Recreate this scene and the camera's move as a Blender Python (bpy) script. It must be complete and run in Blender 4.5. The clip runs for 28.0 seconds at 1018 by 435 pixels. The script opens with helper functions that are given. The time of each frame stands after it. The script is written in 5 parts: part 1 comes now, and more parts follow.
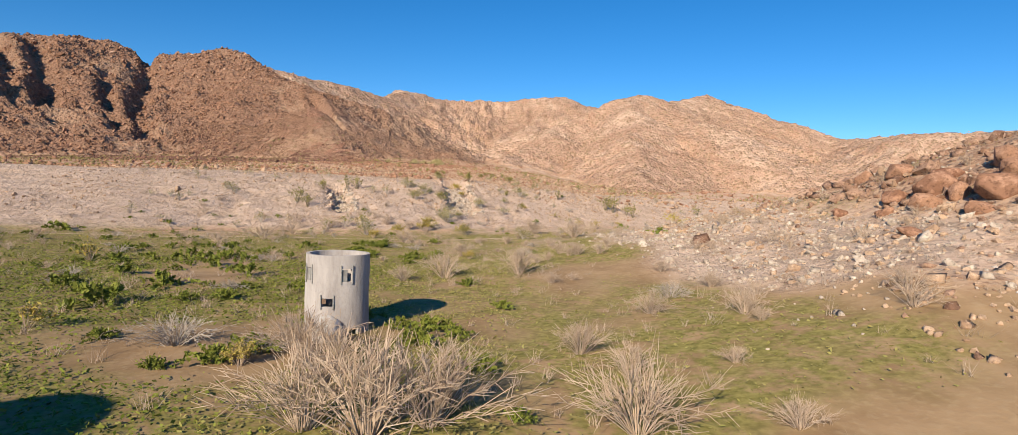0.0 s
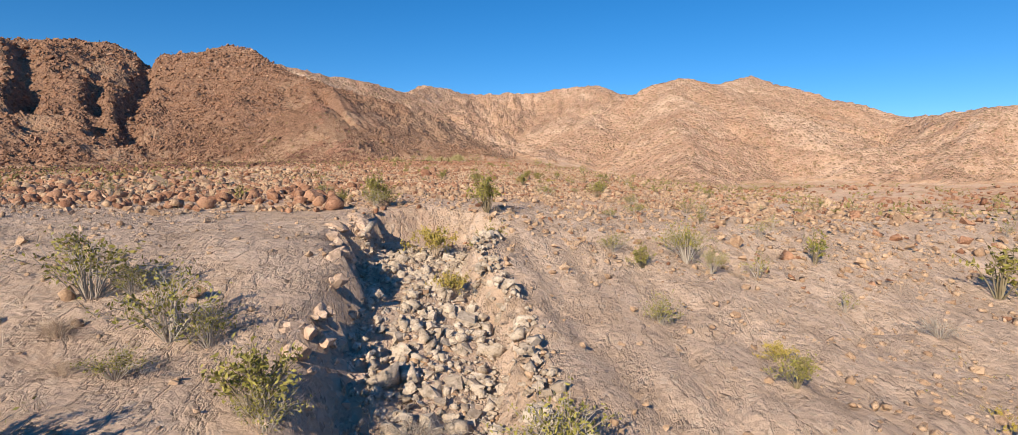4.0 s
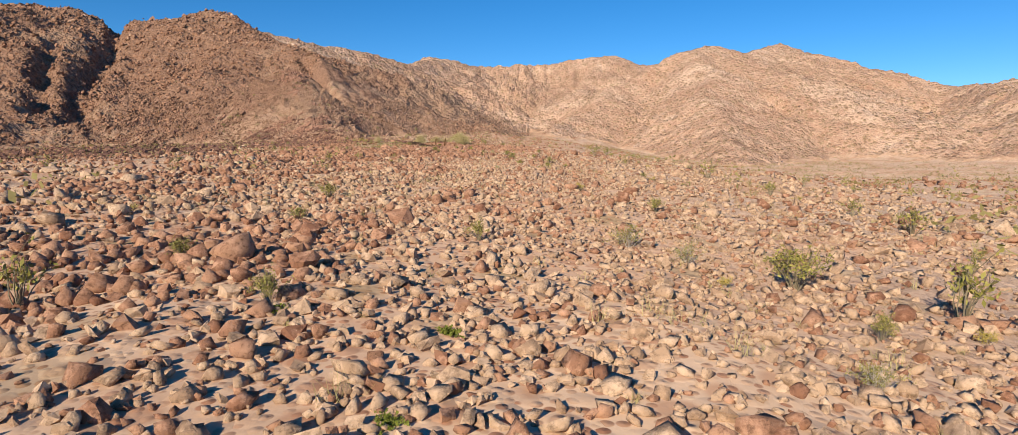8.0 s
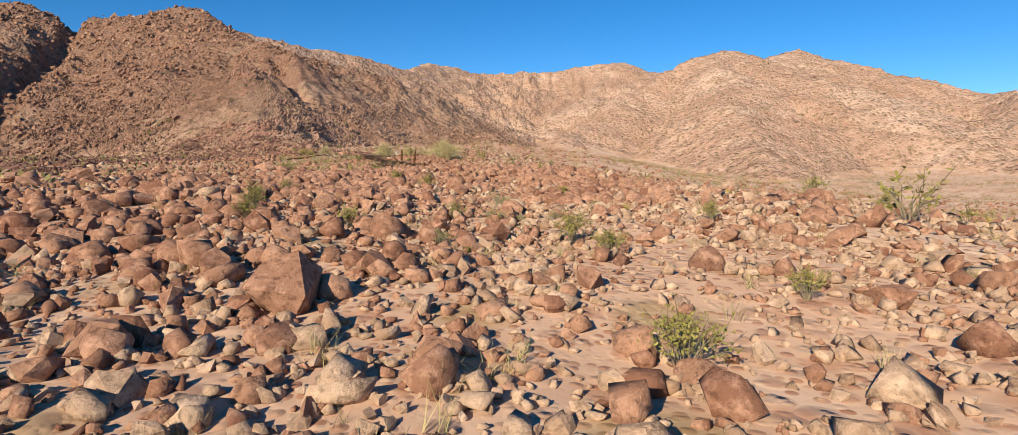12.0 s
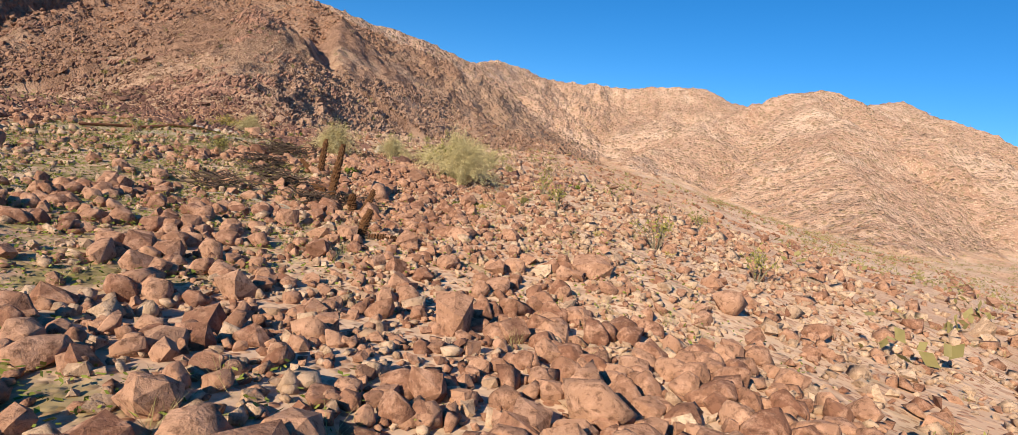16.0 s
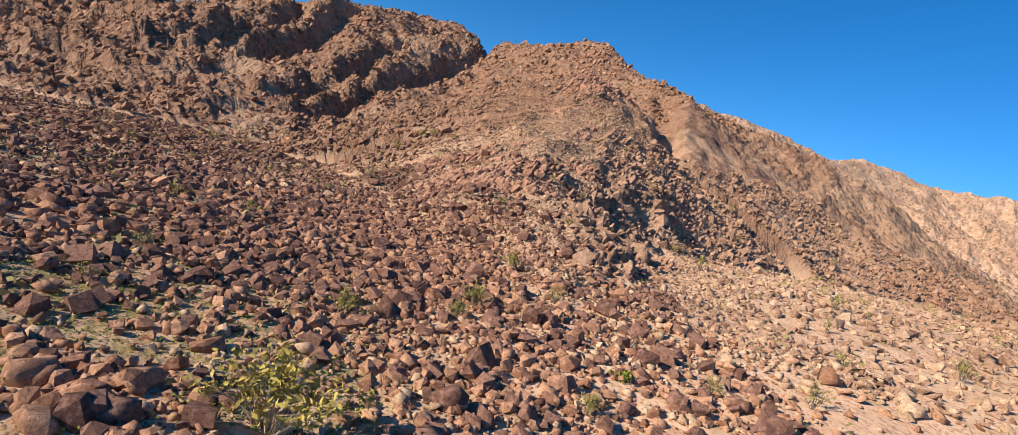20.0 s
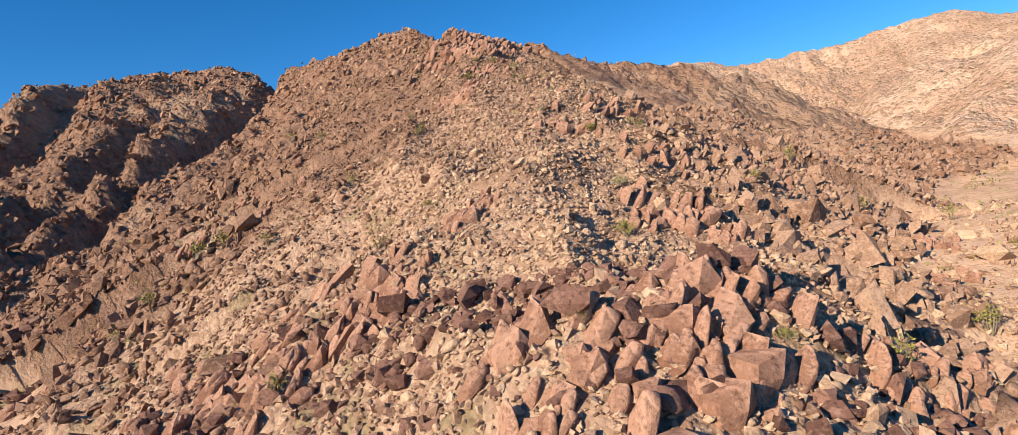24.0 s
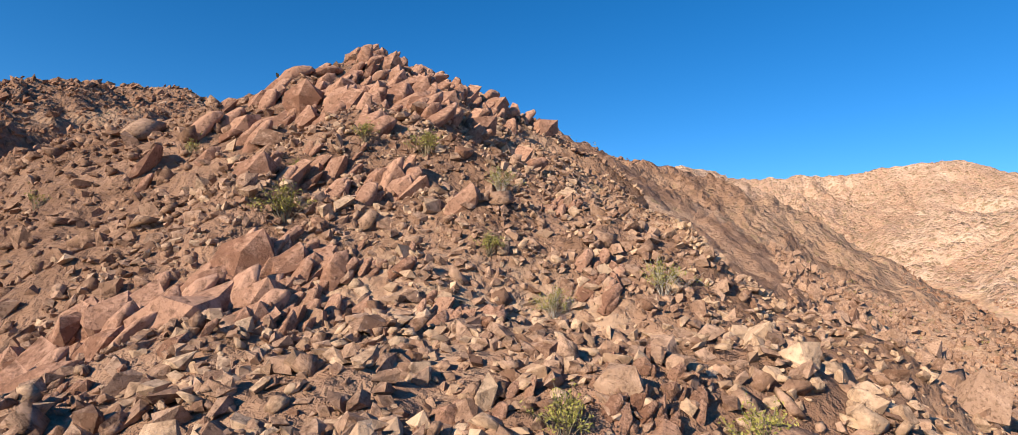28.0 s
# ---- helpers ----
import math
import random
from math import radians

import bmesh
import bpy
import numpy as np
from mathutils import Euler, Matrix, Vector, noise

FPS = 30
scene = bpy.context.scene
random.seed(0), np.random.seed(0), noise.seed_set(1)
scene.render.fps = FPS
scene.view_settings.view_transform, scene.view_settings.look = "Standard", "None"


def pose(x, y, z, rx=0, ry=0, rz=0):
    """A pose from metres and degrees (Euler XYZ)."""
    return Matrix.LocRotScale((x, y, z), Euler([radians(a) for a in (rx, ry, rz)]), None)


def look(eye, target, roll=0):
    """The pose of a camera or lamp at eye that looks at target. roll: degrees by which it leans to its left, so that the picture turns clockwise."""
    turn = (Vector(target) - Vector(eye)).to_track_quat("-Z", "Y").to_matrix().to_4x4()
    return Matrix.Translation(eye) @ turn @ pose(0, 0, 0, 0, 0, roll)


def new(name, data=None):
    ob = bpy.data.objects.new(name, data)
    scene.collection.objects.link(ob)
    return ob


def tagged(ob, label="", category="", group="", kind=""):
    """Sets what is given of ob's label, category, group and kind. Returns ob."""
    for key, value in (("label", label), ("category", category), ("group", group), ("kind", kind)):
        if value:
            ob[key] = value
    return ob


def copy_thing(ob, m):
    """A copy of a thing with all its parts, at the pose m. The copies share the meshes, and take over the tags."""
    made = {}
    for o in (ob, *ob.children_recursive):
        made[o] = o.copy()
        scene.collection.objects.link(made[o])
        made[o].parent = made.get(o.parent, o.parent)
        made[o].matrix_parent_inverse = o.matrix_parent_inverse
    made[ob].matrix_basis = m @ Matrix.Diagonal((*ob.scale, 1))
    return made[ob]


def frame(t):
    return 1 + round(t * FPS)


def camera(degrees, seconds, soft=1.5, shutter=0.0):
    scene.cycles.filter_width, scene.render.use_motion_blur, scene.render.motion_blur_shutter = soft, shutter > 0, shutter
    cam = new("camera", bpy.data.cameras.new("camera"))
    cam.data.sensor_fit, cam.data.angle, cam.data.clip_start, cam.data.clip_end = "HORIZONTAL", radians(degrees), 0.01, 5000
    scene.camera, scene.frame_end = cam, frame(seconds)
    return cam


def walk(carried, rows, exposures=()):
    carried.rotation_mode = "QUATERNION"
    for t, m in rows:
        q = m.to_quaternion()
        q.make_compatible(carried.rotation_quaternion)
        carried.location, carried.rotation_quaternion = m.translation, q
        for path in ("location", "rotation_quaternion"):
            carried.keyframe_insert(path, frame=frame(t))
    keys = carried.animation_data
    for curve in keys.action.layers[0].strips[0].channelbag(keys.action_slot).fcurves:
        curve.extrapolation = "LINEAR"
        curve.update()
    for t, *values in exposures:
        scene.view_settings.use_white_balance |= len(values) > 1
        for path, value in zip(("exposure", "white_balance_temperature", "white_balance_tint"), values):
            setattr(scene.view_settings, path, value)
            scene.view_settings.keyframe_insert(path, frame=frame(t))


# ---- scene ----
cam = camera(80.9, 28.0, soft=0.6)
PATH = [
    (0, (0.00, -0.00, 2.60), (-0.00, 9.99, 2.24), 2.0),
    (0.5, (-0.28, 6.10, 2.61), (-0.30, 16.09, 2.28), 1.6),
    (1, (-0.68, 12.24, 2.75), (-0.84, 22.23, 2.38), 0.4),
    (1.5, (-1.08, 18.47, 2.94), (-1.38, 28.45, 2.55), -0.5),
    (2, (-1.45, 24.70, 3.22), (-1.83, 34.68, 2.82), -1.0),
    (2.5, (-1.84, 30.86, 3.50), (-2.24, 40.85, 3.10), -1.2),
    (3, (-2.23, 36.86, 3.81), (-2.64, 46.85, 3.40), -1.1),
    (3.5, (-2.65, 42.66, 4.14), (-3.11, 52.64, 3.72), -0.6),
    (4, (-3.03, 48.43, 4.62), (-3.56, 58.41, 4.18), -0.1),
    (4.5, (-3.52, 54.32, 5.12), (-4.11, 64.30, 4.68), 0.3),
    (5.17, (-4.24, 62.21, 5.81), (-4.94, 72.17, 5.32), 0.3),
    (5.83, (-5.07, 70.01, 6.49), (-5.86, 79.96, 5.92), -0.3),
    (6.5, (-5.96, 78.02, 7.16), (-6.80, 87.96, 6.52), -0.7),
    (7, (-6.63, 84.05, 7.65), (-7.46, 93.99, 6.97), -0.9),
    (7.5, (-7.31, 90.11, 7.89), (-8.11, 100.05, 7.10), -0.8),
    (8, (-7.98, 96.18, 8.11), (-8.68, 106.12, 7.27), -0.5),
    (8.5, (-8.61, 102.16, 8.33), (-9.22, 112.11, 7.47), 0.0),
    (9, (-9.16, 107.98, 8.50), (-9.73, 117.93, 7.64), 0.1),
    (9.5, (-9.73, 113.74, 8.64), (-10.30, 123.69, 7.81), 0.2),
    (10, (-10.29, 119.39, 8.84), (-10.86, 129.34, 8.05), 0.1),
    (10.5, (-10.86, 125.11, 9.26), (-11.45, 135.06, 8.55), 0.1),
    (11, (-11.36, 130.70, 9.65), (-12.01, 140.65, 8.97), -0.1),
    (11.5, (-11.90, 136.30, 10.01), (-12.62, 146.25, 9.34), -0.4),
    (12, (-12.42, 141.85, 10.32), (-13.16, 151.80, 9.66), -0.5),
    (12.5, (-12.91, 147.40, 10.64), (-13.65, 157.36, 10.04), -0.3),
    (13.17, (-13.71, 154.92, 11.07), (-14.45, 164.87, 10.49), 0.1),
    (13.83, (-14.72, 162.48, 11.52), (-15.49, 172.43, 10.88), 0.9),
    (14.5, (-15.87, 170.36, 11.97), (-16.72, 180.30, 11.29), 1.9),
    (15, (-16.74, 176.33, 12.32), (-17.68, 186.27, 11.61), 2.7),
    (15.5, (-17.69, 182.33, 12.67), (-18.79, 192.24, 11.97), 5.1),
    (16, (-18.74, 188.28, 13.08), (-20.26, 198.14, 12.51), 8.3),
    (16.5, (-20.13, 194.26, 13.57), (-22.35, 204.00, 13.19), 11.6),
    (17, (-22.07, 200.33, 14.18), (-25.16, 209.84, 13.96), 14.9),
    (17.5, (-24.64, 206.38, 14.95), (-28.68, 215.53, 14.81), 18.2),
    (18, (-27.79, 212.20, 15.85), (-32.72, 220.90, 15.73), 20.7),
    (18.5, (-31.47, 217.64, 16.79), (-36.95, 226.00, 16.70), 21.9),
    (19, (-35.52, 222.66, 17.63), (-41.36, 230.78, 17.49), 21.6),
    (19.5, (-39.81, 227.34, 18.43), (-45.90, 235.27, 18.21), 19.6),
    (20, (-44.25, 231.71, 19.09), (-50.52, 239.49, 18.85), 15.9),
    (20.5, (-48.76, 235.80, 19.80), (-55.18, 243.47, 19.54), 11.7),
    (21.17, (-54.79, 241.22, 20.75), (-61.23, 248.87, 20.51), 7.0),
    (21.83, (-60.59, 246.52, 21.73), (-66.75, 254.40, 21.55), 3.1),
    (22.5, (-66.18, 252.02, 22.77), (-71.78, 260.30, 22.66), -1.0),
    (23, (-70.21, 256.19, 23.57), (-75.28, 264.81, 23.51), -4.4),
    (23.5, (-73.88, 260.43, 24.59), (-78.48, 269.31, 24.51), -6.3),
    (24, (-77.11, 264.84, 25.61), (-81.38, 273.88, 25.54), -7.3),
    (24.5, (-79.87, 269.33, 26.55), (-83.78, 278.53, 26.54), -7.8),
    (25, (-82.30, 273.89, 27.49), (-85.84, 283.24, 27.61), -8.0),
    (25.5, (-84.45, 278.48, 28.56), (-87.73, 287.92, 28.94), -7.2),
    (26, (-86.25, 283.41, 30.03), (-89.39, 292.88, 30.70), -6.3),
    (26.5, (-87.82, 288.30, 31.63), (-90.95, 297.76, 32.50), -4.3),
    (27, (-89.33, 292.97, 33.26), (-92.58, 302.39, 34.21), -1.7),
    (27.5, (-90.92, 297.46, 34.82), (-94.44, 306.77, 35.82), 0.4),
    (28, (-92.58, 301.79, 36.30), (-96.46, 310.94, 37.39), 1.9),
]
walk(cam, [(t, look(eye, to, roll)) for t, eye, to, roll in PATH], [(0.0, 0.35), (4.0, 0.31), (12.0, 0.34), (15.5, 0.42), (17.5, 0.62), (28.0, 0.67)])

# ---- light ----
SUN_ELEVATION, SUN_WAY = radians(24), Vector((0.36, 0.93, -0.445)).normalized()
world = bpy.data.worlds.new("world")
scene.world = world
world.use_nodes = True
sky = world.node_tree.nodes.new("ShaderNodeTexSky")
sky.sky_type, sky.sun_disc, sky.sun_elevation, sky.sun_rotation = "NISHITA", False, SUN_ELEVATION, radians(201)
sky.altitude, sky.air_density, sky.dust_density, sky.ozone_density = 2200, 1.0, 0.0, 4.0
background = world.node_tree.nodes["Background"]
vivid = world.node_tree.nodes.new("ShaderNodeHueSaturation")
vivid.inputs["Saturation"].default_value = 1.28
world.node_tree.links.new(sky.outputs[0], vivid.inputs["Color"])
world.node_tree.links.new(vivid.outputs[0], background.inputs[0])
background.inputs[1].default_value = 0.107
sun = new("sun", bpy.data.lights.new("sun", "SUN"))
sun.data.energy, sun.data.angle, sun.data.color = 5.0, radians(0.5), (1.0, 0.85, 0.63)
sun.matrix_world = look((0, 0, 200), Vector((0, 0, 200)) + SUN_WAY * 100)


# ---- materials ----
class Nodes:
    """A small wrapper to write node trees in short lines."""

    def __init__(self, name):
        self.mat = bpy.data.materials.new(name)
        self.mat.use_nodes = True
        self.tree = self.mat.node_tree
        self.bsdf = self.tree.nodes["Principled BSDF"]
        self.bsdf.inputs["Specular IOR Level"].default_value = 0.15
        self.bsdf.inputs["Diffuse Roughness"].default_value = 0.3

    def put(self, socket, value):
        if isinstance(value, bpy.types.NodeSocket):
            self.tree.links.new(value, socket)
        elif value is not None:
            socket.default_value = value

    def node(self, kind, out=0, props=(), **inputs):
        n = self.tree.nodes.new(kind)
        for k, v in props:
            if k == "blend_type":
                n.blend_type = v
            elif k == "operation":
                n.operation = v
            elif k == "feature":
                n.feature = v
            elif k == "data_type":
                n.data_type = v
            elif k == "attribute_name":
                n.attribute_name = v
        for k, v in inputs.items():
            self.put(n.inputs[k.replace("_", " ")], v)
        return n.outputs[out]

    def coords(self):
        return self.node("ShaderNodeTexCoord", 3)

    def noise(self, vec, scale, detail=4.0, rough=0.55):
        return self.node("ShaderNodeTexNoise", 0, Vector=vec, Scale=scale, Detail=detail, Roughness=rough)

    def voronoi(self, vec, scale, feature="F1", out=0):
        return self.node("ShaderNodeTexVoronoi", out, (("feature", feature),), Vector=vec, Scale=scale)

    def ramp(self, value, low, high, to0=0.0, to1=1.0):
        return self.node("ShaderNodeMapRange", 0, (), Value=value, From_Min=low, From_Max=high, To_Min=to0, To_Max=to1)

    def math(self, op, a, b=0.0):
        n = self.tree.nodes.new("ShaderNodeMath")
        n.operation = op
        self.put(n.inputs[0], a)
        self.put(n.inputs[1], b)
        return n.outputs[0]

    def mix(self, factor, a, b, blend="MIX"):
        n = self.tree.nodes.new("ShaderNodeMix")
        n.data_type, n.blend_type = "RGBA", blend
        self.put(n.inputs[0], factor)
        for socket, v in ((n.inputs[6], a), (n.inputs[7], b)):
            self.put(socket, (*v, 1.0) if isinstance(v, tuple) else v)
        return n.outputs[2]

    def attr(self, name):
        return self.node("ShaderNodeAttribute", 2, (("attribute_name", name),))

    def island(self):
        return self.node("ShaderNodeNewGeometry", 8)

    def object_random(self):
        return self.node("ShaderNodeObjectInfo", 5)

    def finish(self, color, rough=0.9, height=None, distance=0.05, strength=1.0):
        self.put(self.bsdf.inputs["Base Color"], (*color, 1.0) if isinstance(color, tuple) else color)
        self.put(self.bsdf.inputs["Roughness"], rough)
        if height is not None:
            b = self.node("ShaderNodeBump", 0, Strength=strength, Distance=distance, Height=height)
            self.put(self.bsdf.inputs["Normal"], b)
        return self.mat


def ground_material():
    n = Nodes("desert_ground")
    co = n.coords()
    big, mid, fine = n.noise(co, 0.09, 5), n.noise(co, 0.8, 5), n.noise(co, 7.0, 4)
    peb = n.voronoi(co, 7.0)
    peb_col = n.voronoi(co, 7.0, out=1)
    peb2 = n.voronoi(co, 2.6)
    shade = n.node("ShaderNodeSeparateColor", 0, Color=peb_col)
    # gravel of the fan: sand between pale and reddish stones
    sand = n.mix(n.ramp(mid, 0.35, 0.7), (0.52, 0.355, 0.248), (0.62, 0.45, 0.328))
    stone = n.mix(shade, (0.30, 0.145, 0.088), (0.60, 0.44, 0.315))
    gravel = n.mix(n.ramp(peb, 0.50, 0.40), sand, stone)
    cob = n.node("ShaderNodeSeparateColor", 0, Color=n.voronoi(co, 2.6, out=1))
    gravel = n.mix(n.math("MULTIPLY", n.math("GREATER_THAN", cob, 0.35), n.ramp(peb2, 0.44, 0.36, 0, 0.85)), gravel, n.mix(cob, (0.27, 0.125, 0.075), (0.56, 0.39, 0.275)))
    gravel = n.mix(n.ramp(big, 0.42, 0.58), gravel, n.mix(0.4, gravel, (0.44, 0.25, 0.165)))
    spot = n.node("ShaderNodeSeparateColor", 0, Color=n.voronoi(co, 1.6, out=1))
    gravel = n.mix(n.math("MULTIPLY", n.math("GREATER_THAN", spot, 0.62), n.ramp(n.voronoi(co, 1.6), 0.42, 0.28, 0, 0.5)), gravel, (0.33, 0.155, 0.09))
    gravel = n.mix(n.math("MULTIPLY", n.ramp(n.voronoi(co, 0.42), 0.30, 0.18), n.ramp(big, 0.4, 0.55, 0, 0.45)), gravel, (0.20, 0.165, 0.06))
    gravel = n.mix(n.math("MULTIPLY", n.attr("ruddy"), n.ramp(n.noise(co, 0.25, 6, 0.7), 0.3, 0.6, 0.3, 0.8)), gravel, n.mix(n.ramp(n.voronoi(co, 0.75), 0.5, 0.3), n.mix(n.ramp(n.voronoi(co, 0.3), 0.4, 0.25), (0.50, 0.32, 0.215), (0.30, 0.25, 0.12)), (0.30, 0.15, 0.095)))
    moss = n.mix(n.ramp(fine, 0.35, 0.65), (0.15, 0.14, 0.04), (0.27, 0.23, 0.085))
    gravel = n.mix(n.math("MULTIPLY", n.attr("green"), n.ramp(n.noise(co, 1.7, 5, 0.7), 0.42, 0.58, 0, 0.8)), gravel, moss)
    # pale eroded silt of the bank
    silt = n.mix(n.ramp(mid, 0.3, 0.7), (0.56, 0.41, 0.315), (0.69, 0.525, 0.42))
    silt = n.mix(n.ramp(n.noise(co, 1.1, 9, 0.78), 0.48, 0.58, 0, 0.5), silt, (0.46, 0.33, 0.245))
    silt = n.mix(n.ramp(n.voronoi(co, 5.0), 0.42, 0.3, 0, 0.8), silt, n.mix(shade, (0.34, 0.24, 0.18), (0.70, 0.56, 0.455)))
    # brown sand of the valley floor
    earth = n.mix(n.ramp(mid, 0.35, 0.65), (0.25, 0.162, 0.088), (0.36, 0.245, 0.142))
    earth = n.mix(n.ramp(fine, 0.5, 0.75, 0, 0.5), earth, (0.40, 0.295, 0.18))
    green = n.mix(n.ramp(fine, 0.35, 0.65), (0.14, 0.128, 0.036), (0.28, 0.24, 0.082))
    earth = n.mix(n.math("MULTIPLY", n.attr("green"), n.ramp(n.noise(co, 1.7, 5, 0.7), 0.38, 0.52)), earth, green)
    # rock of the slopes: packed rubble, each piece of its own shade, under a thin dusting of sand
    rub_a, rub_b = n.voronoi(co, 2.1), n.voronoi(co, 5.5)
    tone_a = n.node("ShaderNodeSeparateColor", 0, Color=n.voronoi(co, 2.1, out=1))
    tone_b = n.node("ShaderNodeSeparateColor", 0, Color=n.voronoi(co, 5.5, out=1))
    rocky = n.mix(tone_b, (0.27, 0.155, 0.105), (0.50, 0.345, 0.245))
    rocky = n.mix(n.math("MULTIPLY", n.math("GREATER_THAN", tone_a, 0.45), n.ramp(rub_a, 0.5, 0.4, 0, 0.8)), rocky, n.mix(tone_a, (0.20, 0.105, 0.07), (0.44, 0.285, 0.20)))
    rocky = n.mix(n.ramp(n.noise(co, 0.22, 8, 0.65), 0.42, 0.68, 0, 0.4), rocky, (0.42, 0.29, 0.205))
    dots = n.math("MULTIPLY", n.ramp(n.voronoi(co, 0.38), 0.36, 0.24), n.ramp(n.noise(co, 0.03, 3), 0.35, 0.5))
    rocky = n.mix(n.math("MULTIPLY", dots, 0.5), rocky, (0.17, 0.145, 0.065))
    # distant slopes: pale rubble speckled with dark stones and scrub, their small shadows put into the colour
    far = n.mix(n.ramp(n.noise(co, 0.018, 7, 0.62), 0.4, 0.62), (0.54, 0.355, 0.262), (0.68, 0.49, 0.375))
    far = n.mix(n.ramp(n.attr("rib"), -0.1, 0.9, 0.0, 0.5), far, (0.40, 0.225, 0.15))
    far = n.mix(n.ramp(n.noise(co, 0.07, 9, 0.75), 0.48, 0.56, 0, 0.5), far, (0.38, 0.21, 0.14))
    spk_a = n.node("ShaderNodeSeparateColor", 0, Color=n.voronoi(co, 0.33, out=1))
    far = n.mix(n.math("MULTIPLY", n.math("GREATER_THAN", spk_a, 0.4), n.ramp(n.voronoi(co, 0.33), 0.58, 0.40, 0, 0.8)), far, n.mix(spk_a, (0.24, 0.13, 0.088), (0.30, 0.22, 0.125)))
    spk_b = n.node("ShaderNodeSeparateColor", 0, Color=n.voronoi(co, 0.8, out=1))
    far = n.mix(n.math("MULTIPLY", n.math("GREATER_THAN", spk_b, 0.5), n.ramp(n.voronoi(co, 0.8), 0.55, 0.4, 0, 0.75)), far, n.mix(spk_b, (0.16, 0.08, 0.05), (0.72, 0.53, 0.39)))
    rocky = n.mix(n.math("MULTIPLY", n.attr("broad"), n.ramp(n.noise(co, 0.12, 9, 0.75), 0.42, 0.58, 0.1, 0.7)), rocky, (0.32, 0.195, 0.132))
    rocky = n.mix(n.attr("far"), rocky, far)
    crag = n.mix(n.ramp(n.noise(co, 0.5, 6, 0.7), 0.35, 0.65), (0.19, 0.105, 0.07), (0.38, 0.23, 0.16))
    rocky = n.mix(n.attr("crag"), rocky, crag)
    road = n.mix(n.ramp(mid, 0.35, 0.65), (0.40, 0.31, 0.235), (0.52, 0.42, 0.325))
    color = n.mix(n.attr("silt"), gravel, silt)
    color = n.mix(n.attr("valley"), color, earth)
    color = n.mix(n.attr("rock"), color, rocky)
    color = n.mix(n.attr("track"), color, road)
    # relief in metres: pebbles, grains, furrows in the silt, broken rock
    soft = n.math("SUBTRACT", 1.0, n.attr("valley"))
    h = n.math("ADD", n.math("MULTIPLY", n.ramp(peb, 0.45, 0.0), n.math("MULTIPLY", soft, 0.022)), n.math("MULTIPLY", fine, 0.014))
    h = n.math("ADD", h, n.math("MULTIPLY", n.ramp(peb2, 0.5, 0.0), n.math("MULTIPLY", soft, 0.05)))
    rill_co = n.node("ShaderNodeMapping", 0, Vector=co, Scale=(1.0, 0.45, 0.45))
    furrow = n.math("ABSOLUTE", n.math("SUBTRACT", n.noise(rill_co, 1.5, 6, 0.65), 0.5))
    h = n.math("ADD", h, n.math("MULTIPLY", n.math("MULTIPLY", n.attr("silt"), n.ramp(furrow, 0.0, 0.035)), 0.045))
    h = n.math("ADD", h, n.math("MULTIPLY", n.math("MULTIPLY", n.attr("silt"), n.noise(co, 2.2, 8, 0.75)), 0.16))
    broken = n.math("ADD", n.math("MULTIPLY", n.ramp(rub_a, 0.55, 0.0), 0.13), n.math("MULTIPLY", n.ramp(rub_b, 0.55, 0.0), 0.05))
    broken = n.math("ADD", broken, n.math("MULTIPLY", n.noise(co, 0.9, 7, 0.7), n.math("ADD", 0.28, n.math("MULTIPLY", n.attr("crag"), 0.4))))
    h = n.math("ADD", h, n.math("MULTIPLY", n.attr("rock"), broken))
    h = n.math("ADD", h, n.math("MULTIPLY", n.math("MULTIPLY", n.attr("broad"), n.ramp(n.voronoi(co, 0.8), 0.6, 0.0)), 0.5))
    h = n.math("ADD", h, n.math("MULTIPLY", n.math("MULTIPLY", n.attr("broad"), n.noise(co, 0.13, 9, 0.68)), n.math("ADD", 2.2, n.math("MULTIPLY", n.attr("far"), 1.4))))
    h = n.math("ADD", h, n.math("MULTIPLY", n.math("MULTIPLY", n.attr("broad"), n.ramp(n.voronoi(co, 0.33), 0.6, 0.0)), 1.3))
    return n.finish(color, 0.95, h, 1.0, 1.0)


def rock_material(name, dark, light, single, bump=0.04):
    n = Nodes(name)
    co = n.coords()
    pick = n.object_random() if single else n.island()
    k = 0.4 if single else 1.0
    color = n.mix(pick, dark, light)
    color = n.mix(n.ramp(n.noise(co, 4.5 * k, 6, 0.7), 0.48, 0.66, 0, 0.75), color, tuple(min(1.0, c * 1.3 + 0.03) for c in light))
    color = n.mix(n.ramp(n.noise(co, 11.0 * k, 6, 0.7), 0.5, 0.66, 0, 0.8), color, tuple(c * 0.5 for c in dark))
    h = n.math("ADD", n.noise(co, 7.0 * k, 8, 0.68), n.math("MULTIPLY", n.noise(co, 40.0 * k, 4, 0.6), 0.3))
    return n.finish(color, 0.95, h, bump, 1.0)


def plant_material(name, a, b, rough=0.8, translucent=False):
    n = Nodes(name)
    co = n.coords()
    color = n.mix(n.island(), a, b)
    color = n.mix(n.ramp(n.noise(co, 3.0, 3), 0.4, 0.7, 0, 0.4), color, tuple(c * 0.6 for c in a))
    return n.finish(color, rough)


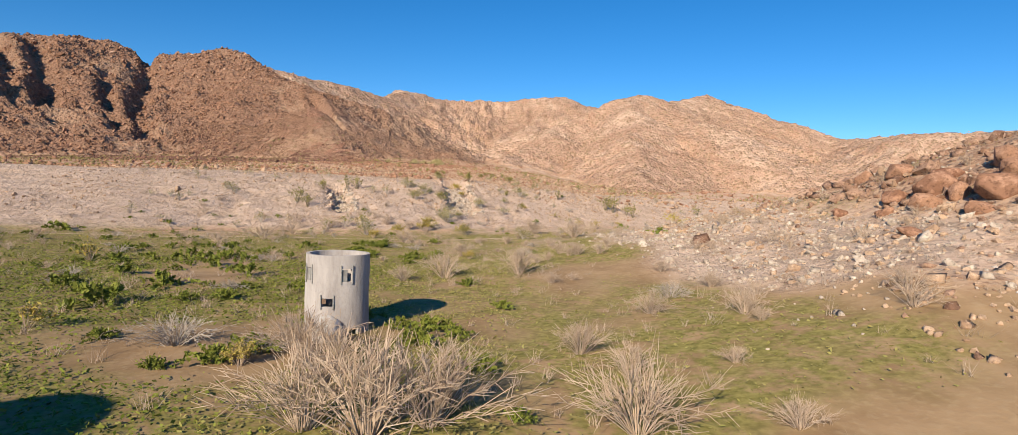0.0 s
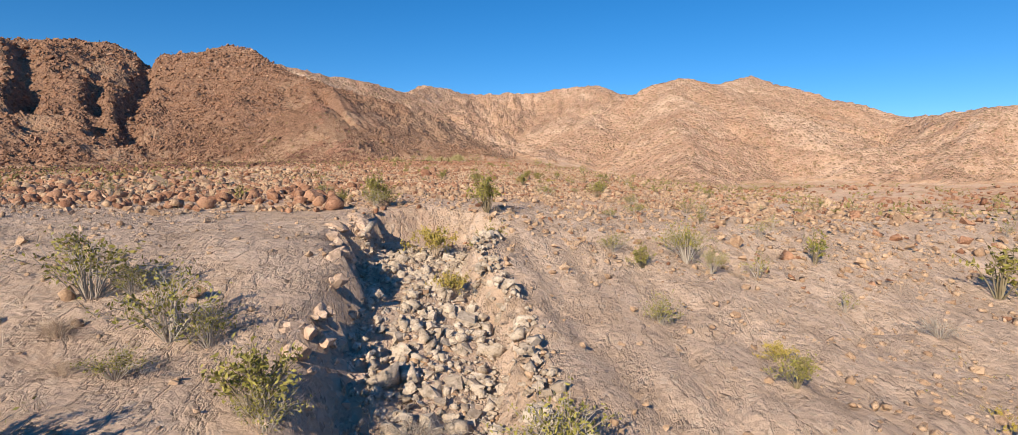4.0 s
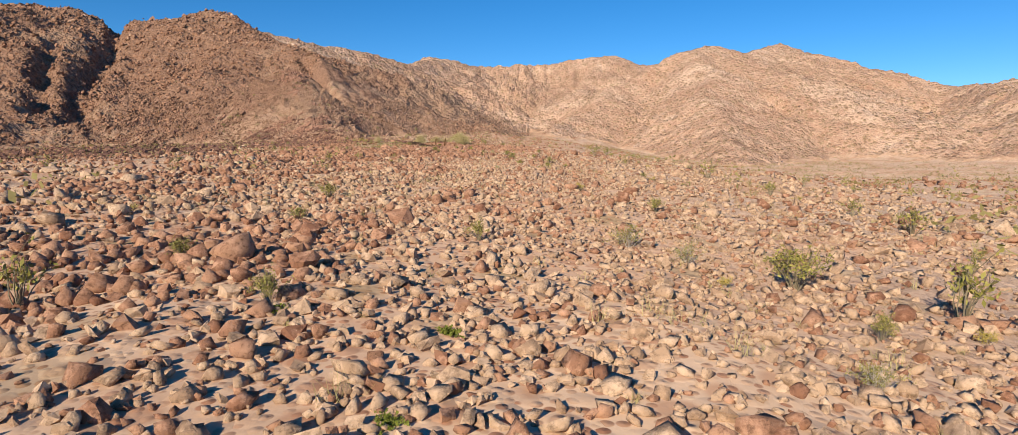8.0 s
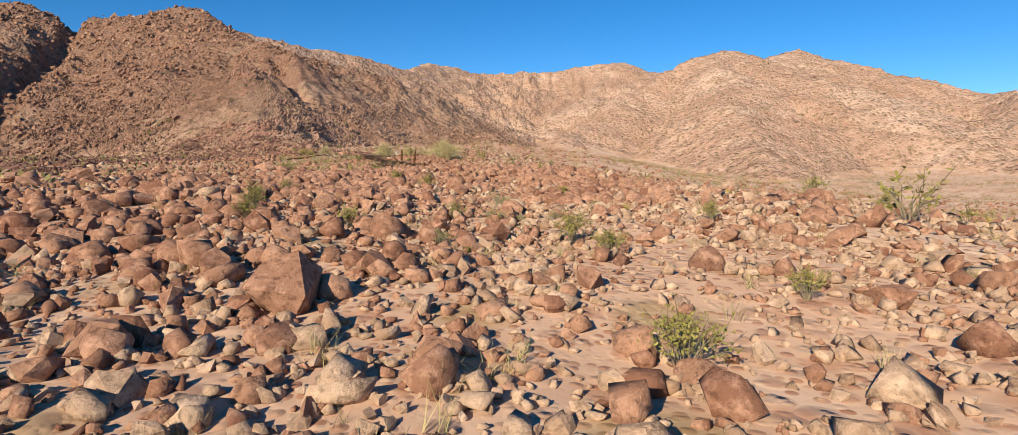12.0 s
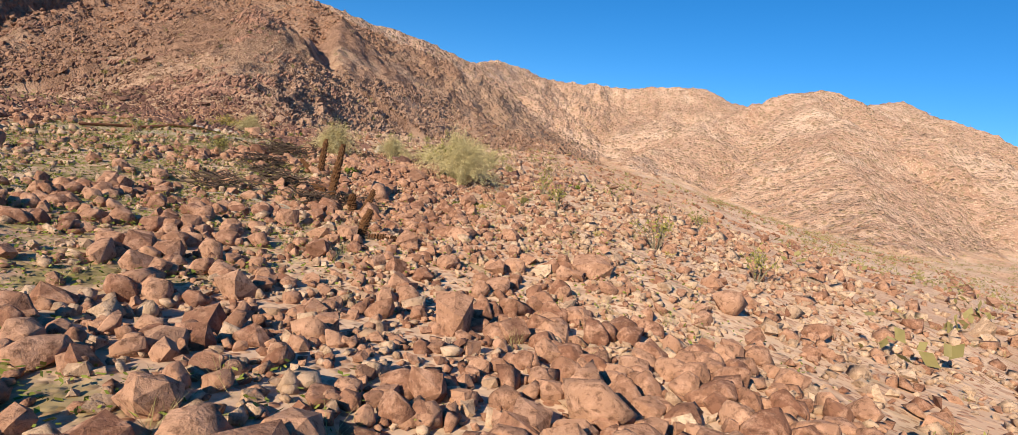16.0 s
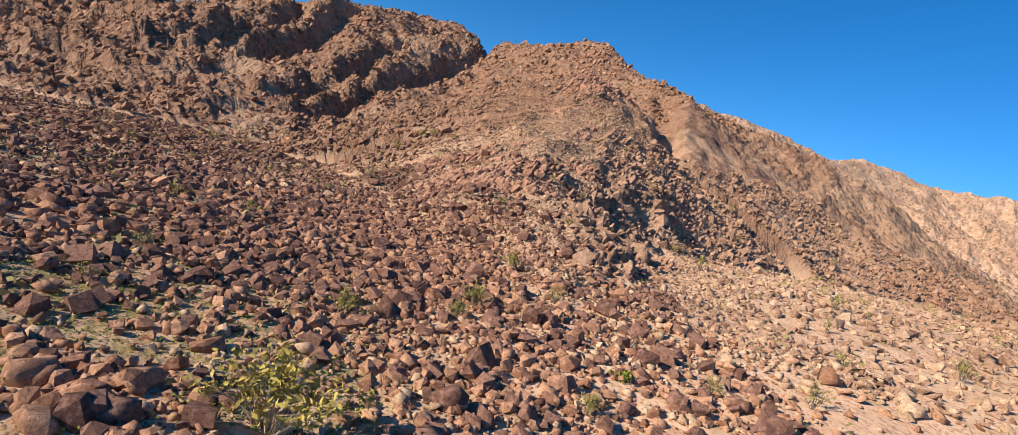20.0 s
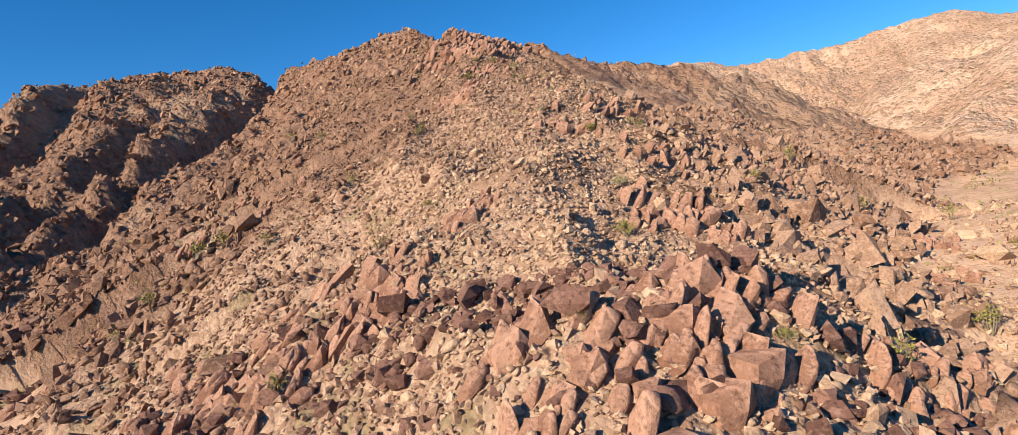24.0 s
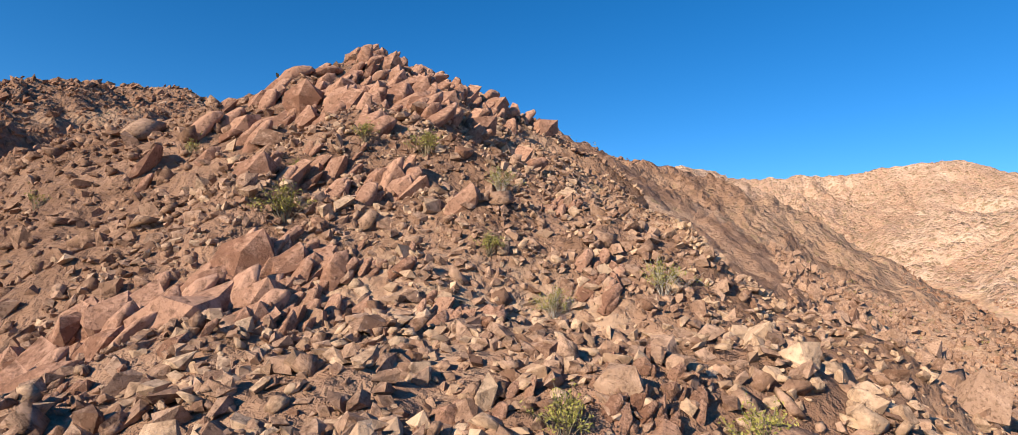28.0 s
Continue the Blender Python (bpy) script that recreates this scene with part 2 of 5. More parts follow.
GROUND = ground_material()
RED_ROCK = rock_material("red_varnished_rock", (0.23, 0.108, 0.068), (0.44, 0.252, 0.163), False)
RED_BOULDER = rock_material("red_boulder_rock", (0.215, 0.105, 0.068), (0.40, 0.23, 0.15), True)
PALE_ROCK = rock_material("pale_rock", (0.35, 0.225, 0.148), (0.55, 0.39, 0.272), False)
WHITE_ROCK = rock_material("white_gully_rock", (0.36, 0.285, 0.225), (0.58, 0.49, 0.41), False)
CRAG_ROCK = rock_material("crag_rock", (0.21, 0.115, 0.078), (0.41, 0.265, 0.19), False, 0.06)
SCREE_ROCK = rock_material("scree_rock", (0.31, 0.195, 0.132), (0.53, 0.37, 0.258), False)
MOUNTAIN_ROCK = rock_material("mountain_rock", (0.20, 0.102, 0.066), (0.41, 0.237, 0.158), False, 0.2)
FAR_ROCK = rock_material("far_mountain_rock", (0.34, 0.195, 0.13), (0.60, 0.40, 0.285), False, 0.3)
DARK_RED_ROCK = rock_material("dark_red_rock", (0.103, 0.052, 0.041), (0.25, 0.135, 0.102), False)
# dark west flank rock, coloured darker than the crag to hold its shade
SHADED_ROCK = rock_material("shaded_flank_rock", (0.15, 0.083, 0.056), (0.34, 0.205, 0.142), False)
TALUS_ROCK = rock_material("talus_rock", (0.112, 0.056, 0.044), (0.26, 0.14, 0.106), True)
OUTCROP_BLOCK = rock_material("outcrop_rock", (0.23, 0.115, 0.077), (0.41, 0.235, 0.165), True, 0.06)
SILT_CLOD = rock_material("silt_clod", (0.46, 0.33, 0.25), (0.58, 0.43, 0.335), False, 0.03)
CREOSOTE_LEAF = plant_material("creosote_leaf", (0.19, 0.175, 0.04), (0.42, 0.37, 0.115))
CREOSOTE_STEM = plant_material("creosote_stem", (0.15, 0.12, 0.075), (0.30, 0.25, 0.17))
DRY_TWIG = plant_material("dry_twig", (0.36, 0.26, 0.19), (0.60, 0.48, 0.38))
GREY_TWIG = plant_material("grey_twig", (0.30, 0.25, 0.215), (0.52, 0.46, 0.40))
YELLOW_LEAF = plant_material("yellow_leaf", (0.33, 0.25, 0.055), (0.52, 0.42, 0.12))
FAR_LEAF = plant_material("far_scrub_leaf", (0.20, 0.17, 0.065), (0.36, 0.295, 0.13))
LOW_HERB = plant_material("low_herb_leaf", (0.34, 0.28, 0.11), (0.27, 0.27, 0.075))
HERB_LEAF = plant_material("herb_leaf", (0.12, 0.155, 0.022), (0.27, 0.28, 0.06))
STRAW = plant_material("straw", (0.36, 0.31, 0.12), (0.56, 0.47, 0.24))
PALO_TWIG = plant_material("palo_verde_twig", (0.40, 0.33, 0.15), (0.62, 0.52, 0.29))
DEAD_WOOD = plant_material("dead_wood", (0.045, 0.03, 0.022), (0.14, 0.095, 0.07))
GREY_WOOD = plant_material("grey_wood", (0.22, 0.18, 0.14), (0.40, 0.33, 0.26))


# ---- shape of the land ----
def value_noise(x, y, seed):
    xi, yi = np.floor(x).astype(np.int64), np.floor(y).astype(np.int64)
    fx, fy = x - xi, y - yi
    fx, fy = fx * fx * fx * (fx * (fx * 6 - 15) + 10), fy * fy * fy * (fy * (fy * 6 - 15) + 10)

    def corner(i, j):
        h = (i * 374761393 + j * 668265263 + seed * 974634777) & 0xFFFFFFFF
        h = ((h ^ (h >> 13)) * 1274126177) & 0xFFFFFFFF
        return ((h ^ (h >> 16)) & 0xFFFF) / 32767.5 - 1.0

    a, b, c, d = corner(xi, yi), corner(xi + 1, yi), corner(xi, yi + 1), corner(xi + 1, yi + 1)
    return (a + (b - a) * fx) * (1 - fy) + (c + (d - c) * fx) * fy


def fbm(x, y, size, octaves, seed, gain=0.5):
    total, amp = 0.0, 1.0
    for o in range(octaves):
        a = 0.6 * o
        c, s = math.cos(a), math.sin(a)
        total = total + amp * value_noise((c * x - s * y) / size, (s * x + c * y) / size, seed + o)
        size, amp = size / 2.03, amp * gain
    return total


def ridged(x, y, size, octaves, seed, gain=0.55):
    total, amp = 0.0, 1.0
    for o in range(octaves):
        a = 0.5 + 0.7 * o
        c, s = math.cos(a), math.sin(a)
        total = total + amp * (1.0 - 2.0 * np.abs(value_noise((c * x - s * y) / size, (s * x + c * y) / size, seed + o)) - 0.35)
        size, amp = size / 2.03, amp * gain
    return total


def smooth(v, lo, hi):
    t = np.clip((v - lo) / (hi - lo), 0.0, 1.0)
    return t * t * (3 - 2 * t)


def to_line(x, y, line):
    """The distance to a polyline, and the third coordinate at the nearest place."""
    best, z = np.full(np.shape(x), 1e9), np.zeros(np.shape(x))
    for a, b in zip(line, line[1:]):
        dx, dy = b[0] - a[0], b[1] - a[1]
        t = np.clip(((x - a[0]) * dx + (y - a[1]) * dy) / (dx * dx + dy * dy), 0, 1)
        dist = np.hypot(x - a[0] - t * dx, y - a[1] - t * dy)
        nearer = dist < best
        best = np.where(nearer, dist, best)
        if len(a) > 2:
            z = np.where(nearer, a[2] + t * (b[2] - a[2]), z)
    return best, z


def along(x, y, line):
    """How far along a polyline the nearest place lies."""
    best, run, start = np.full(np.shape(x), 1e9), np.zeros(np.shape(x)), 0.0
    for a, b in zip(line, line[1:]):
        dx, dy = b[0] - a[0], b[1] - a[1]
        t = np.clip(((x - a[0]) * dx + (y - a[1]) * dy) / (dx * dx + dy * dy), 0, 1)
        dist = np.hypot(x - a[0] - t * dx, y - a[1] - t * dy)
        run = np.where(dist < best, start + t * math.hypot(dx, dy), run)
        best = np.minimum(best, dist)
        start += math.hypot(dx, dy)
    return run


# crest lines of the mountains: x, y, z, and how steeply they fall
SPUR = [(-60, 257, 15.2), (-70, 269, 18.8), (-79, 276, 21.9), (-85.5, 286, 25.7), (-88.5, 294, 28.6), (-93.5, 303, 33.0), (-99, 313, 37.6), (-104, 319.5, 42.3), (-108, 324.5, 45.2), (-106, 338, 41.5), (-114, 372, 50),
        (-125, 403, 61), (-178, 448, 86), (-246, 508, 118)]
WEST = [(-246, 508, 118), (-288, 476, 101), (-318, 474, 111), (-345, 468, 113), (-338, 400, 96), (-334, 330, 60), (-345, 260, 38), (-420, 170, 24)]
WEST_BACK = [(-345, 468, 113), (-412, 543, 117), (-500, 600, 134), (-680, 720, 175)]
MIDDLE = [(-246, 508, 112), (-200, 610, 112), (-150, 740, 116), (-160, 860, 150), (-108, 980, 156)]
BACK = [(-108, 980, 156), (-11, 1000, 158), (75, 990, 168), (130, 1000, 156), (185, 1015, 150), (240, 1010, 160), (306, 986, 179), (420, 962, 139),
        (477, 879, 101), (440, 730, 88), (415, 638, 82), (480, 590, 82), (640, 480, 100), (800, 300, 110)]
PYRAMID = [(306, 986, 179), (235, 890, 146), (200, 835, 141), (163, 794, 141), (137, 660, 86), (114, 545, 42), (96, 455, 13)]
PYRAMID_EAST = [(163, 794, 141), (222, 660, 76), (262, 560, 34), (285, 490, 12)]
PYRAMID_WEST = [(163, 794, 141), (102, 768, 113), (58, 735, 92), (18, 640, 56), (-4, 565, 36)]
MID_SPUR = [(75, 990, 168), (30, 860, 108), (-20, 740, 70)]
EAST_HILL = [(415, 638, 82), (330, 560, 34), (300, 500, 16)]
ROCKY_KNOLL = [(13.5, 34, 1.2), (15.5, 27, 3.3), (20, 22, 6.0), (30, 16, 10.5), (50, 8, 17), (90, -10, 28)]
EAST_RIB = [(-178, 448, 86), (-139, 470, 72.5), (-109, 480, 65.5), (-80, 505, 57.5), (-50, 545, 41.5), (-36, 590, 34)]
CRESTS = [(SPUR, 0.56, 0.75), (WEST, 0.52, 0.7), (WEST_BACK, 0.5, 1.0), (EAST_RIB, 0.6, 0.5), (MIDDLE, 0.58, 0.75), (BACK, 0.53, 0.75), (PYRAMID, 0.47, 0.5), (PYRAMID_EAST, 0.47, 0.5), (PYRAMID_WEST, 0.5, 0.5),
          (MID_SPUR, 0.54, 0.6), (EAST_HILL, 0.42, 0.7)]
GULLIES = [([(-4.1, 53.5), (-4.6, 57.0), (-5.1, 59.5), (-6.1, 62.3), (-5.9, 64.5)], 1.6, 0.85),
           ([(-13.0, 46.5), (-14.0, 49.8), (-14.9, 52.3), (-16.0, 55.0)], 1.0, 0.9),
           ([(-20.0, 42.5), (-21.5, 46.5), (-21.0, 49.5)], 0.6, 0.4)]
WASH = [(9.6, 17), (8.8, 21), (8.4, 25), (8.0, 30), (8.6, 37), (12, 47), (20, 57)]
TRAIL = [(-30, 31), (-14, 34.6), (-8.3, 36.3), (-3, 37.9), (1.5, 40.2), (3.7, 43.1)]
# clefts of the mountain, from the crest down: line, half width, depth
RAVINES = [([(-292, 480), (-257, 416), (-230, 367), (-197, 326)], 9, 9), ([(-340, 430), (-325, 405), (-289, 373), (-259, 331)], 11, 11), ([(-335, 390), (-312, 370), (-270, 324)], 7, 8),
           ([(-285, 415), (-270, 397), (-240, 357), (-212, 324)], 7, 8), ([(-140, 412), (-134, 403), (-112, 360), (-93, 328)], 5, 4.5), ([(-84, 303), (-74.3, 285), (-61.7, 269.7)], 1.9, 0.5),
           ([(-79, 303), (-69.4, 288), (-62.7, 283)], 1.8, 0.5)]
# added mound out of view that casts a shadow: x, y, height, radius
SHADOW_MOUND = (-8.3, 0.6, 3.5, 2.7)
PIPE_LINE = [(-46.0, 215.5), (-43.2, 221.0), (-42.5, 225.2), (-41.9, 228.5), (-40.7, 233.5), (-39.9, 237.3), (-39.3, 241.2), (-37.7, 250.2)]
ROAD = [(-56, 206), (-46, 214), (-41.2, 219.5), (-39.3, 223.5), (-38.2, 229), (-37.5, 236), (-36.5, 244), (-34, 256), (-28, 275)]


def way_x(y):
    """Where the strip of finest detail runs."""
    return np.interp(y, [-50, 0, 54, 147, 188, 217, 235, 252, 273, 302, 324, 420, 700], [0, 0, -3.5, -13, -19, -31, -46, -64, -80, -93, -99, -99, -60])


def land(x, y):
    """The land's height and its masks."""
    x, y = np.asarray(x, float), np.asarray(y, float)
    wob = fbm(x, y, 9.0, 3, 3)
    # valley floor, and the bank of the fan behind it
    foot = np.interp(x, [-60, -30, -13, -8, -3, 1.5, 14, 30, 80], [22, 33.5, 39.5, 41, 46, 50, 61, 72, 90]) + 1.2 * wob
    e = y - foot
    bank = np.interp(e, [0, 2, 18, 22, 30], [0, 0.35, 3.6, 4.0, 4.2])
    crest = np.interp(y, [40, 62, 82, 108, 130, 145, 160, 175, 195, 205, 220, 245, 260, 285, 313, 400, 520, 700, 1000],
                      [4.2, 4.2, 4.9, 6.3, 7.6, 8.6, 9.8, 10.5, 10.8, 11.6, 13.2, 14.4, 15.9, 17.7, 19.5, 22, 27, 44, 80])
    middle = np.interp(y, [60, 130, 160, 200, 250, 300, 400, 520], [-4, -8, -8, -18, -28, -34, -18, -10])
    fall = np.interp(y, [60, 120, 170, 230, 300], [0.11, 0.10, 0.13, 0.15, 0.17]) * np.maximum(x - middle, 0) + 0.02 * np.maximum(middle - 25 - x, 0)
    plain = np.interp(y, [60, 120, 164, 260, 341, 400, 515, 620, 1000], [-0.4, 2.4, 4.2, 3.0, 2.6, 5.0, 10, 18, 60])
    fan = np.maximum(crest - fall, plain)
    z = -0.3 + np.minimum(bank, 4.2)
    on_fan = smooth(e, 14, 30)
    z = z * (1 - on_fan) + fan * on_fan
    z = np.where(e < 0, -0.3, z)
    z = z + 0.10 * wob * smooth(e, -5, 25) + 0.05 * fbm(x, y, 2.2, 3, 8)
    # furrows in the bank
    on_bank = smooth(e, 0.5, 4) * (1 - smooth(e, 17, 24))
    z = z - on_bank * (0.26 * np.maximum(ridged(x * 1.6 + 0.4 * y, y * 0.5, 2.6, 4, 12), 0) + 0.16 * np.maximum(ridged(x, y * 0.7, 1.3, 3, 15), 0))
    # swells of bouldery ground
    rough = smooth(y, 78, 100)
    z = z + rough * 0.22 * fbm(x, y, 6.0, 3, 21) + 1.5 * fbm(x, y, 26.0, 4, 25) * smooth(x - way_x(y), 30, 80) * rough
    for line, wide, deep in GULLIES:
        d, _ = to_line(x + 0.28 * fbm(x, y, 1.4, 3, 31), y + 0.28 * fbm(x, y, 1.4, 3, 37), line)
        z = z - deep * (1 - smooth(d, wide * 0.8, wide))
    d_road, _ = to_line(x + 0.5 * wob, y, ROAD)
    # mountains
    rock, crag, far = np.zeros(np.shape(x)), np.zeros(np.shape(x)), np.zeros(np.shape(x))
    n1, n2, n3 = ridged(x, y, 95.0, 6, 41), ridged(x, y, 30.0, 5, 57), ridged(x, y, 9.0, 4, 73)
    warp_x, warp_y = 9 * fbm(x, y, 60.0, 3, 91), 9 * fbm(x, y, 60.0, 3, 97)
    near = 1 - smooth(np.hypot(x + 85, y - 295), 45, 120)
    mount, rib = np.full(np.shape(x), -1e3), np.zeros(np.shape(x))
    pale = np.zeros(np.shape(x))
    for i, (line, slope, rise) in enumerate(CRESTS):
        far_off = np.hypot(x + 80, y - 300)
        k = smooth(far_off, 60, 200)
        d, c = to_line(x + warp_x * k, y + warp_y * k, line)
        body = c + 0.9 - slope * (np.sqrt(d * d + 16) - 4) * (1 - 0.18 * smooth(d, 30, 160))
        swing = np.minimum(d, 90) / 90
        body = body + rise * k * (n1 * (0.7 + 5.0 * swing) + n2 * (0.8 + 3.0 * swing)) + n3 * (0.7 + 0.9 * k) + (1 - k) * 0.8 * n2 * np.minimum(d / 10, 1)
        # ribs and runnels worn down the flanks
        run = along(x + warp_x * k, y + warp_y * k, line) + 5.0 * n2
        ribs = 1 - 2 * np.abs(value_noise(run / 26.0, d / 130.0, 301)) + 0.34 * (1 - 2 * np.abs(value_noise(run / 11.0, d / 60.0, 307))) + 0.17 * (1 - 2 * np.abs(value_noise(run / 5.2, d / 26.0, 311)))
        body = body + k * rise * (2.6 + 5.0 * smooth(far_off, 250, 450)) * (ribs - 0.5) * np.minimum(d / 45, 1)
        rib, pale = np.where(body > mount, ribs, rib), np.where(body > mount, float(i > 3), pale)
        mount = np.maximum(mount, body)
    d, c = to_line(x, y, ROCKY_KNOLL)
    knoll = c - 0.5 * (np.sqrt(d * d + 4) - 2) + 0.3 * fbm(x, y, 4.0, 4, 5)
    on_knoll = smooth(knoll - z, -0.5, 0.5) * (y < 60)
    mount = np.maximum(mount, knoll)
    for line, wide, deep in RAVINES:
        d, _ = to_line(x + 0.3 * warp_x + 0.12 * wide * n3, y + 0.3 * warp_y, line)
        mount = mount - deep * (1 - smooth(d, 0.15 * wide, wide))
    # unseen earth mound beside the start of the way, added to cast its shadow there
    z = z + SHADOW_MOUND[2] * np.exp(-((x - SHADOW_MOUND[0]) ** 2 + (y - SHADOW_MOUND[1]) ** 2) / SHADOW_MOUND[3] ** 2)
    rise = mount - z
    k = 1.0 + 5.0 * smooth(np.hypot(x + 80, y - 300), 100, 300)
    z = np.maximum(mount, z) + np.maximum(k - np.abs(rise), 0) ** 2 / (4 * k)
    rock = smooth(rise, -0.6, 1.5) * (1 - on_knoll * (1 - smooth(knoll, 1.6, 3.2)))
    # the westward terms darken the flank: varnished rock, and shade put into its colour
    craggy = fbm(x, y, 26.0, 4, 63) + 0.5 * n3 + (0.75 * smooth(way_x(y) - x, 0, 16) + 0.35 * smooth(way_x(y) - x, 20, 60)) * (1 - smooth(x, -60, 40))
    crag = rock * smooth(craggy, 0.05, 0.8) * (1 - smooth(y, 470, 540))
    lift = crag * (0.8 * np.abs(fbm(x, y, 3.2, 3, 83)) + 0.5 * fbm(x, y, 1.3, 2, 87))
    z = z + lift * (1 - 0.6 * near)
    broad = rock * smooth(np.hypot(x + 80, y - 300), 60, 150) * (1 - on_knoll)
    far = broad * pale
    silt = smooth(e, 0.3, 2.0) * (1 - smooth(e, 24 + 6 * wob, 38 + 6 * wob)) * (1 - rock)
    silt = np.maximum(silt, 0.7 * smooth(x, 4, 12) * (1 - smooth(np.abs(e + 4 - 0.3 * x), 3, 9)))
    wash = 1 - smooth(to_line(x + 0.8 * wob, y, WASH)[0], 2.6, 4.4)
    valley = (1 - smooth(e + 3 * wob, -6, 1.5)) * (1 - rock) * (1 - on_knoll) * (1 - wash)
    silt = np.maximum(silt, 0.6 * on_knoll * (1 - rock))
    dry = 0.55 * smooth(y, 24, 34) * smooth(x, -9, 2) * smooth(fbm(x, y, 6.0, 3, 141), -0.5, 0.3)
    silt, valley = np.maximum(silt, np.maximum(wash, dry) * (1 - rock)), valley * (1 - dry)
    green = smooth(fbm(x, y, 5.0, 4, 111) + 0.72 * smooth(3 + 10 * smooth(y, 17, 28) - x, 0, 12) - 0.3 * smooth(x - 10 * smooth(y, 17, 28), 2, 10), -0.05 - 0.35 * smooth(y, 14, 22), 0.45 - 0.2 * smooth(y, 14, 22)) * smooth(68 - y, 0, 10)
    green = green * (1 - 0.8 * wash)
    green = np.maximum(green, smooth(fbm(x, y, 4.0, 3, 405) + 0.5 * smooth(y, 196, 205), -0.15, 0.25) * smooth(way_x(y) - x, -3, 4) * smooth(y, 168, 178) * (1 - smooth(y, 244, 256)))
    track = 1.0 * (0.9 * (1 - smooth(d_road + 0.5 * fbm(x, y, 2.5, 3, 131), 0.3, 1.1)))
    z = z - 0.05 * track
    ruddy = np.maximum(smooth(x - way_x(y), 18, 55) * smooth(y, 80, 110), smooth(way_x(y) - x, 12, 40) * smooth(y, 150, 200)) * (1 - rock)
    return z, rock, crag, far, silt, valley, green, track, ruddy, broad, rib


def height(x, y):
    return land(x, y)[0]


def spread(*stretches):
    """Grid lines from stretches of (end, spacing there), the spacing growing evenly between."""
    out = [stretches[0][0]]
    for (a, s0), (b, s1) in zip(stretches, stretches[1:]):
        n = max(1, round((b - a) / ((s0 + s1) / 2)))
        t = np.linspace(0, 1, n + 1)[1:]
        steps = s0 + (s1 - s0) * t
        out += list(a + (b - a) * np.cumsum(steps) / steps.sum())
    return np.array(out)


def mesh_of(name, verts, faces, materials, smooth_faces=False):
    """A mesh from arrays; smooth_faces is one flag or one for each face."""
    verts, faces = np.asarray(verts, np.float32), np.asarray(faces, np.int32)
    me = bpy.data.meshes.new(name)
    k = faces.shape[1]
    me.vertices.add(len(verts))
    me.vertices.foreach_set("co", verts.ravel())
    me.loops.add(faces.size)
    me.loops.foreach_set("vertex_index", faces.ravel())
    me.polygons.add(len(faces))
    me.polygons.foreach_set("loop_start", np.arange(0, faces.size, k, dtype=np.int32))
    me.polygons.foreach_set("use_smooth", np.broadcast_to(np.asarray(smooth_faces, bool), len(faces)).copy())
    me.update(calc_edges=True)
    for m in materials if isinstance(materials, (list, tuple)) else [materials]:
        me.materials.append(m)
    return me


def build_ground():
    u = spread((-1500, 60), (-800, 25), (-420, 4.5), (-110, 3.2), (-22, 0.7), (-11, 0.36), (7, 0.36), (18, 0.7), (120, 3.4), (500, 5.5), (1500, 60))
    v = spread((-400, 60), (-30, 3), (-4, 0.6), (38, 0.6), (44, 0.34), (66, 0.34), (72, 0.55), (248, 0.55), (256, 0.42), (330, 0.42), (345, 0.7), (400, 1.7), (620, 2.8), (1060, 5), (1600, 60))
    U, Y = np.meshgrid(u, v)
    X = way_x(Y) + U
    z, *masks = land(X, Y)
    rows, cols = X.shape
    i = (np.arange(rows - 1)[:, None] * cols + np.arange(cols - 1)[None, :]).ravel()
    me = mesh_of("ground", np.stack([X, Y, z], -1).reshape(-1, 3), np.stack([i, i + 1, i + cols + 1, i + cols], -1), GROUND, True)
    for name, mask in zip(("rock", "crag", "far", "silt", "valley", "green", "track", "ruddy", "broad", "rib"), masks):
        me.attributes.new(name, "FLOAT", "POINT").data.foreach_set("value", mask.astype(np.float32).ravel())
    return tagged(new("ground", me), "sandy desert valley rising to bare rocky mountains", "ground", kind="structure")


ground = build_ground()


# ---- helpers for things ----
def part(name, mesh, parent=None, label=""):
    ob = new(name, mesh)
    ob.parent = parent
    if label:
        tagged(ob, label)
    return ob


def of_bmesh(name, bm, material, smooth_faces=True):
    me = bpy.data.meshes.new(name)
    if smooth_faces:
        for f in bm.faces:
            f.smooth = True
    bm.to_mesh(me)
    bm.free()
    me.materials.append(material)
    return me


def tubes(lines, sides=3):
    """Tapered tubes along lines, each a list of (point, radius), as vertices and faces."""
    verts, faces = [], []
    for line in lines:
        pts = np.array([p for p, _ in line], float)
        ahead = np.gradient(pts, axis=0)
        ahead /= np.linalg.norm(ahead, axis=1, keepdims=True) + 1e-9
        side = np.cross(ahead, (0.31, 0.62, 0.72))
        side /= np.linalg.norm(side, axis=1, keepdims=True) + 1e-9
        up = np.cross(side, ahead)
        base = len(verts)
        for p, (_, r), s, w in zip(pts, line, side, up):
            for k in range(sides):
                a = 2 * math.pi * k / sides
                verts.append(p + r * (math.cos(a) * s + math.sin(a) * w))
        for i in range(len(line) - 1):
            for k in range(sides):
                a, b = base + i * sides + k, base + i * sides + (k + 1) % sides
                faces.append((a, b, b + sides, a + sides))
    return np.array(verts), np.array(faces)


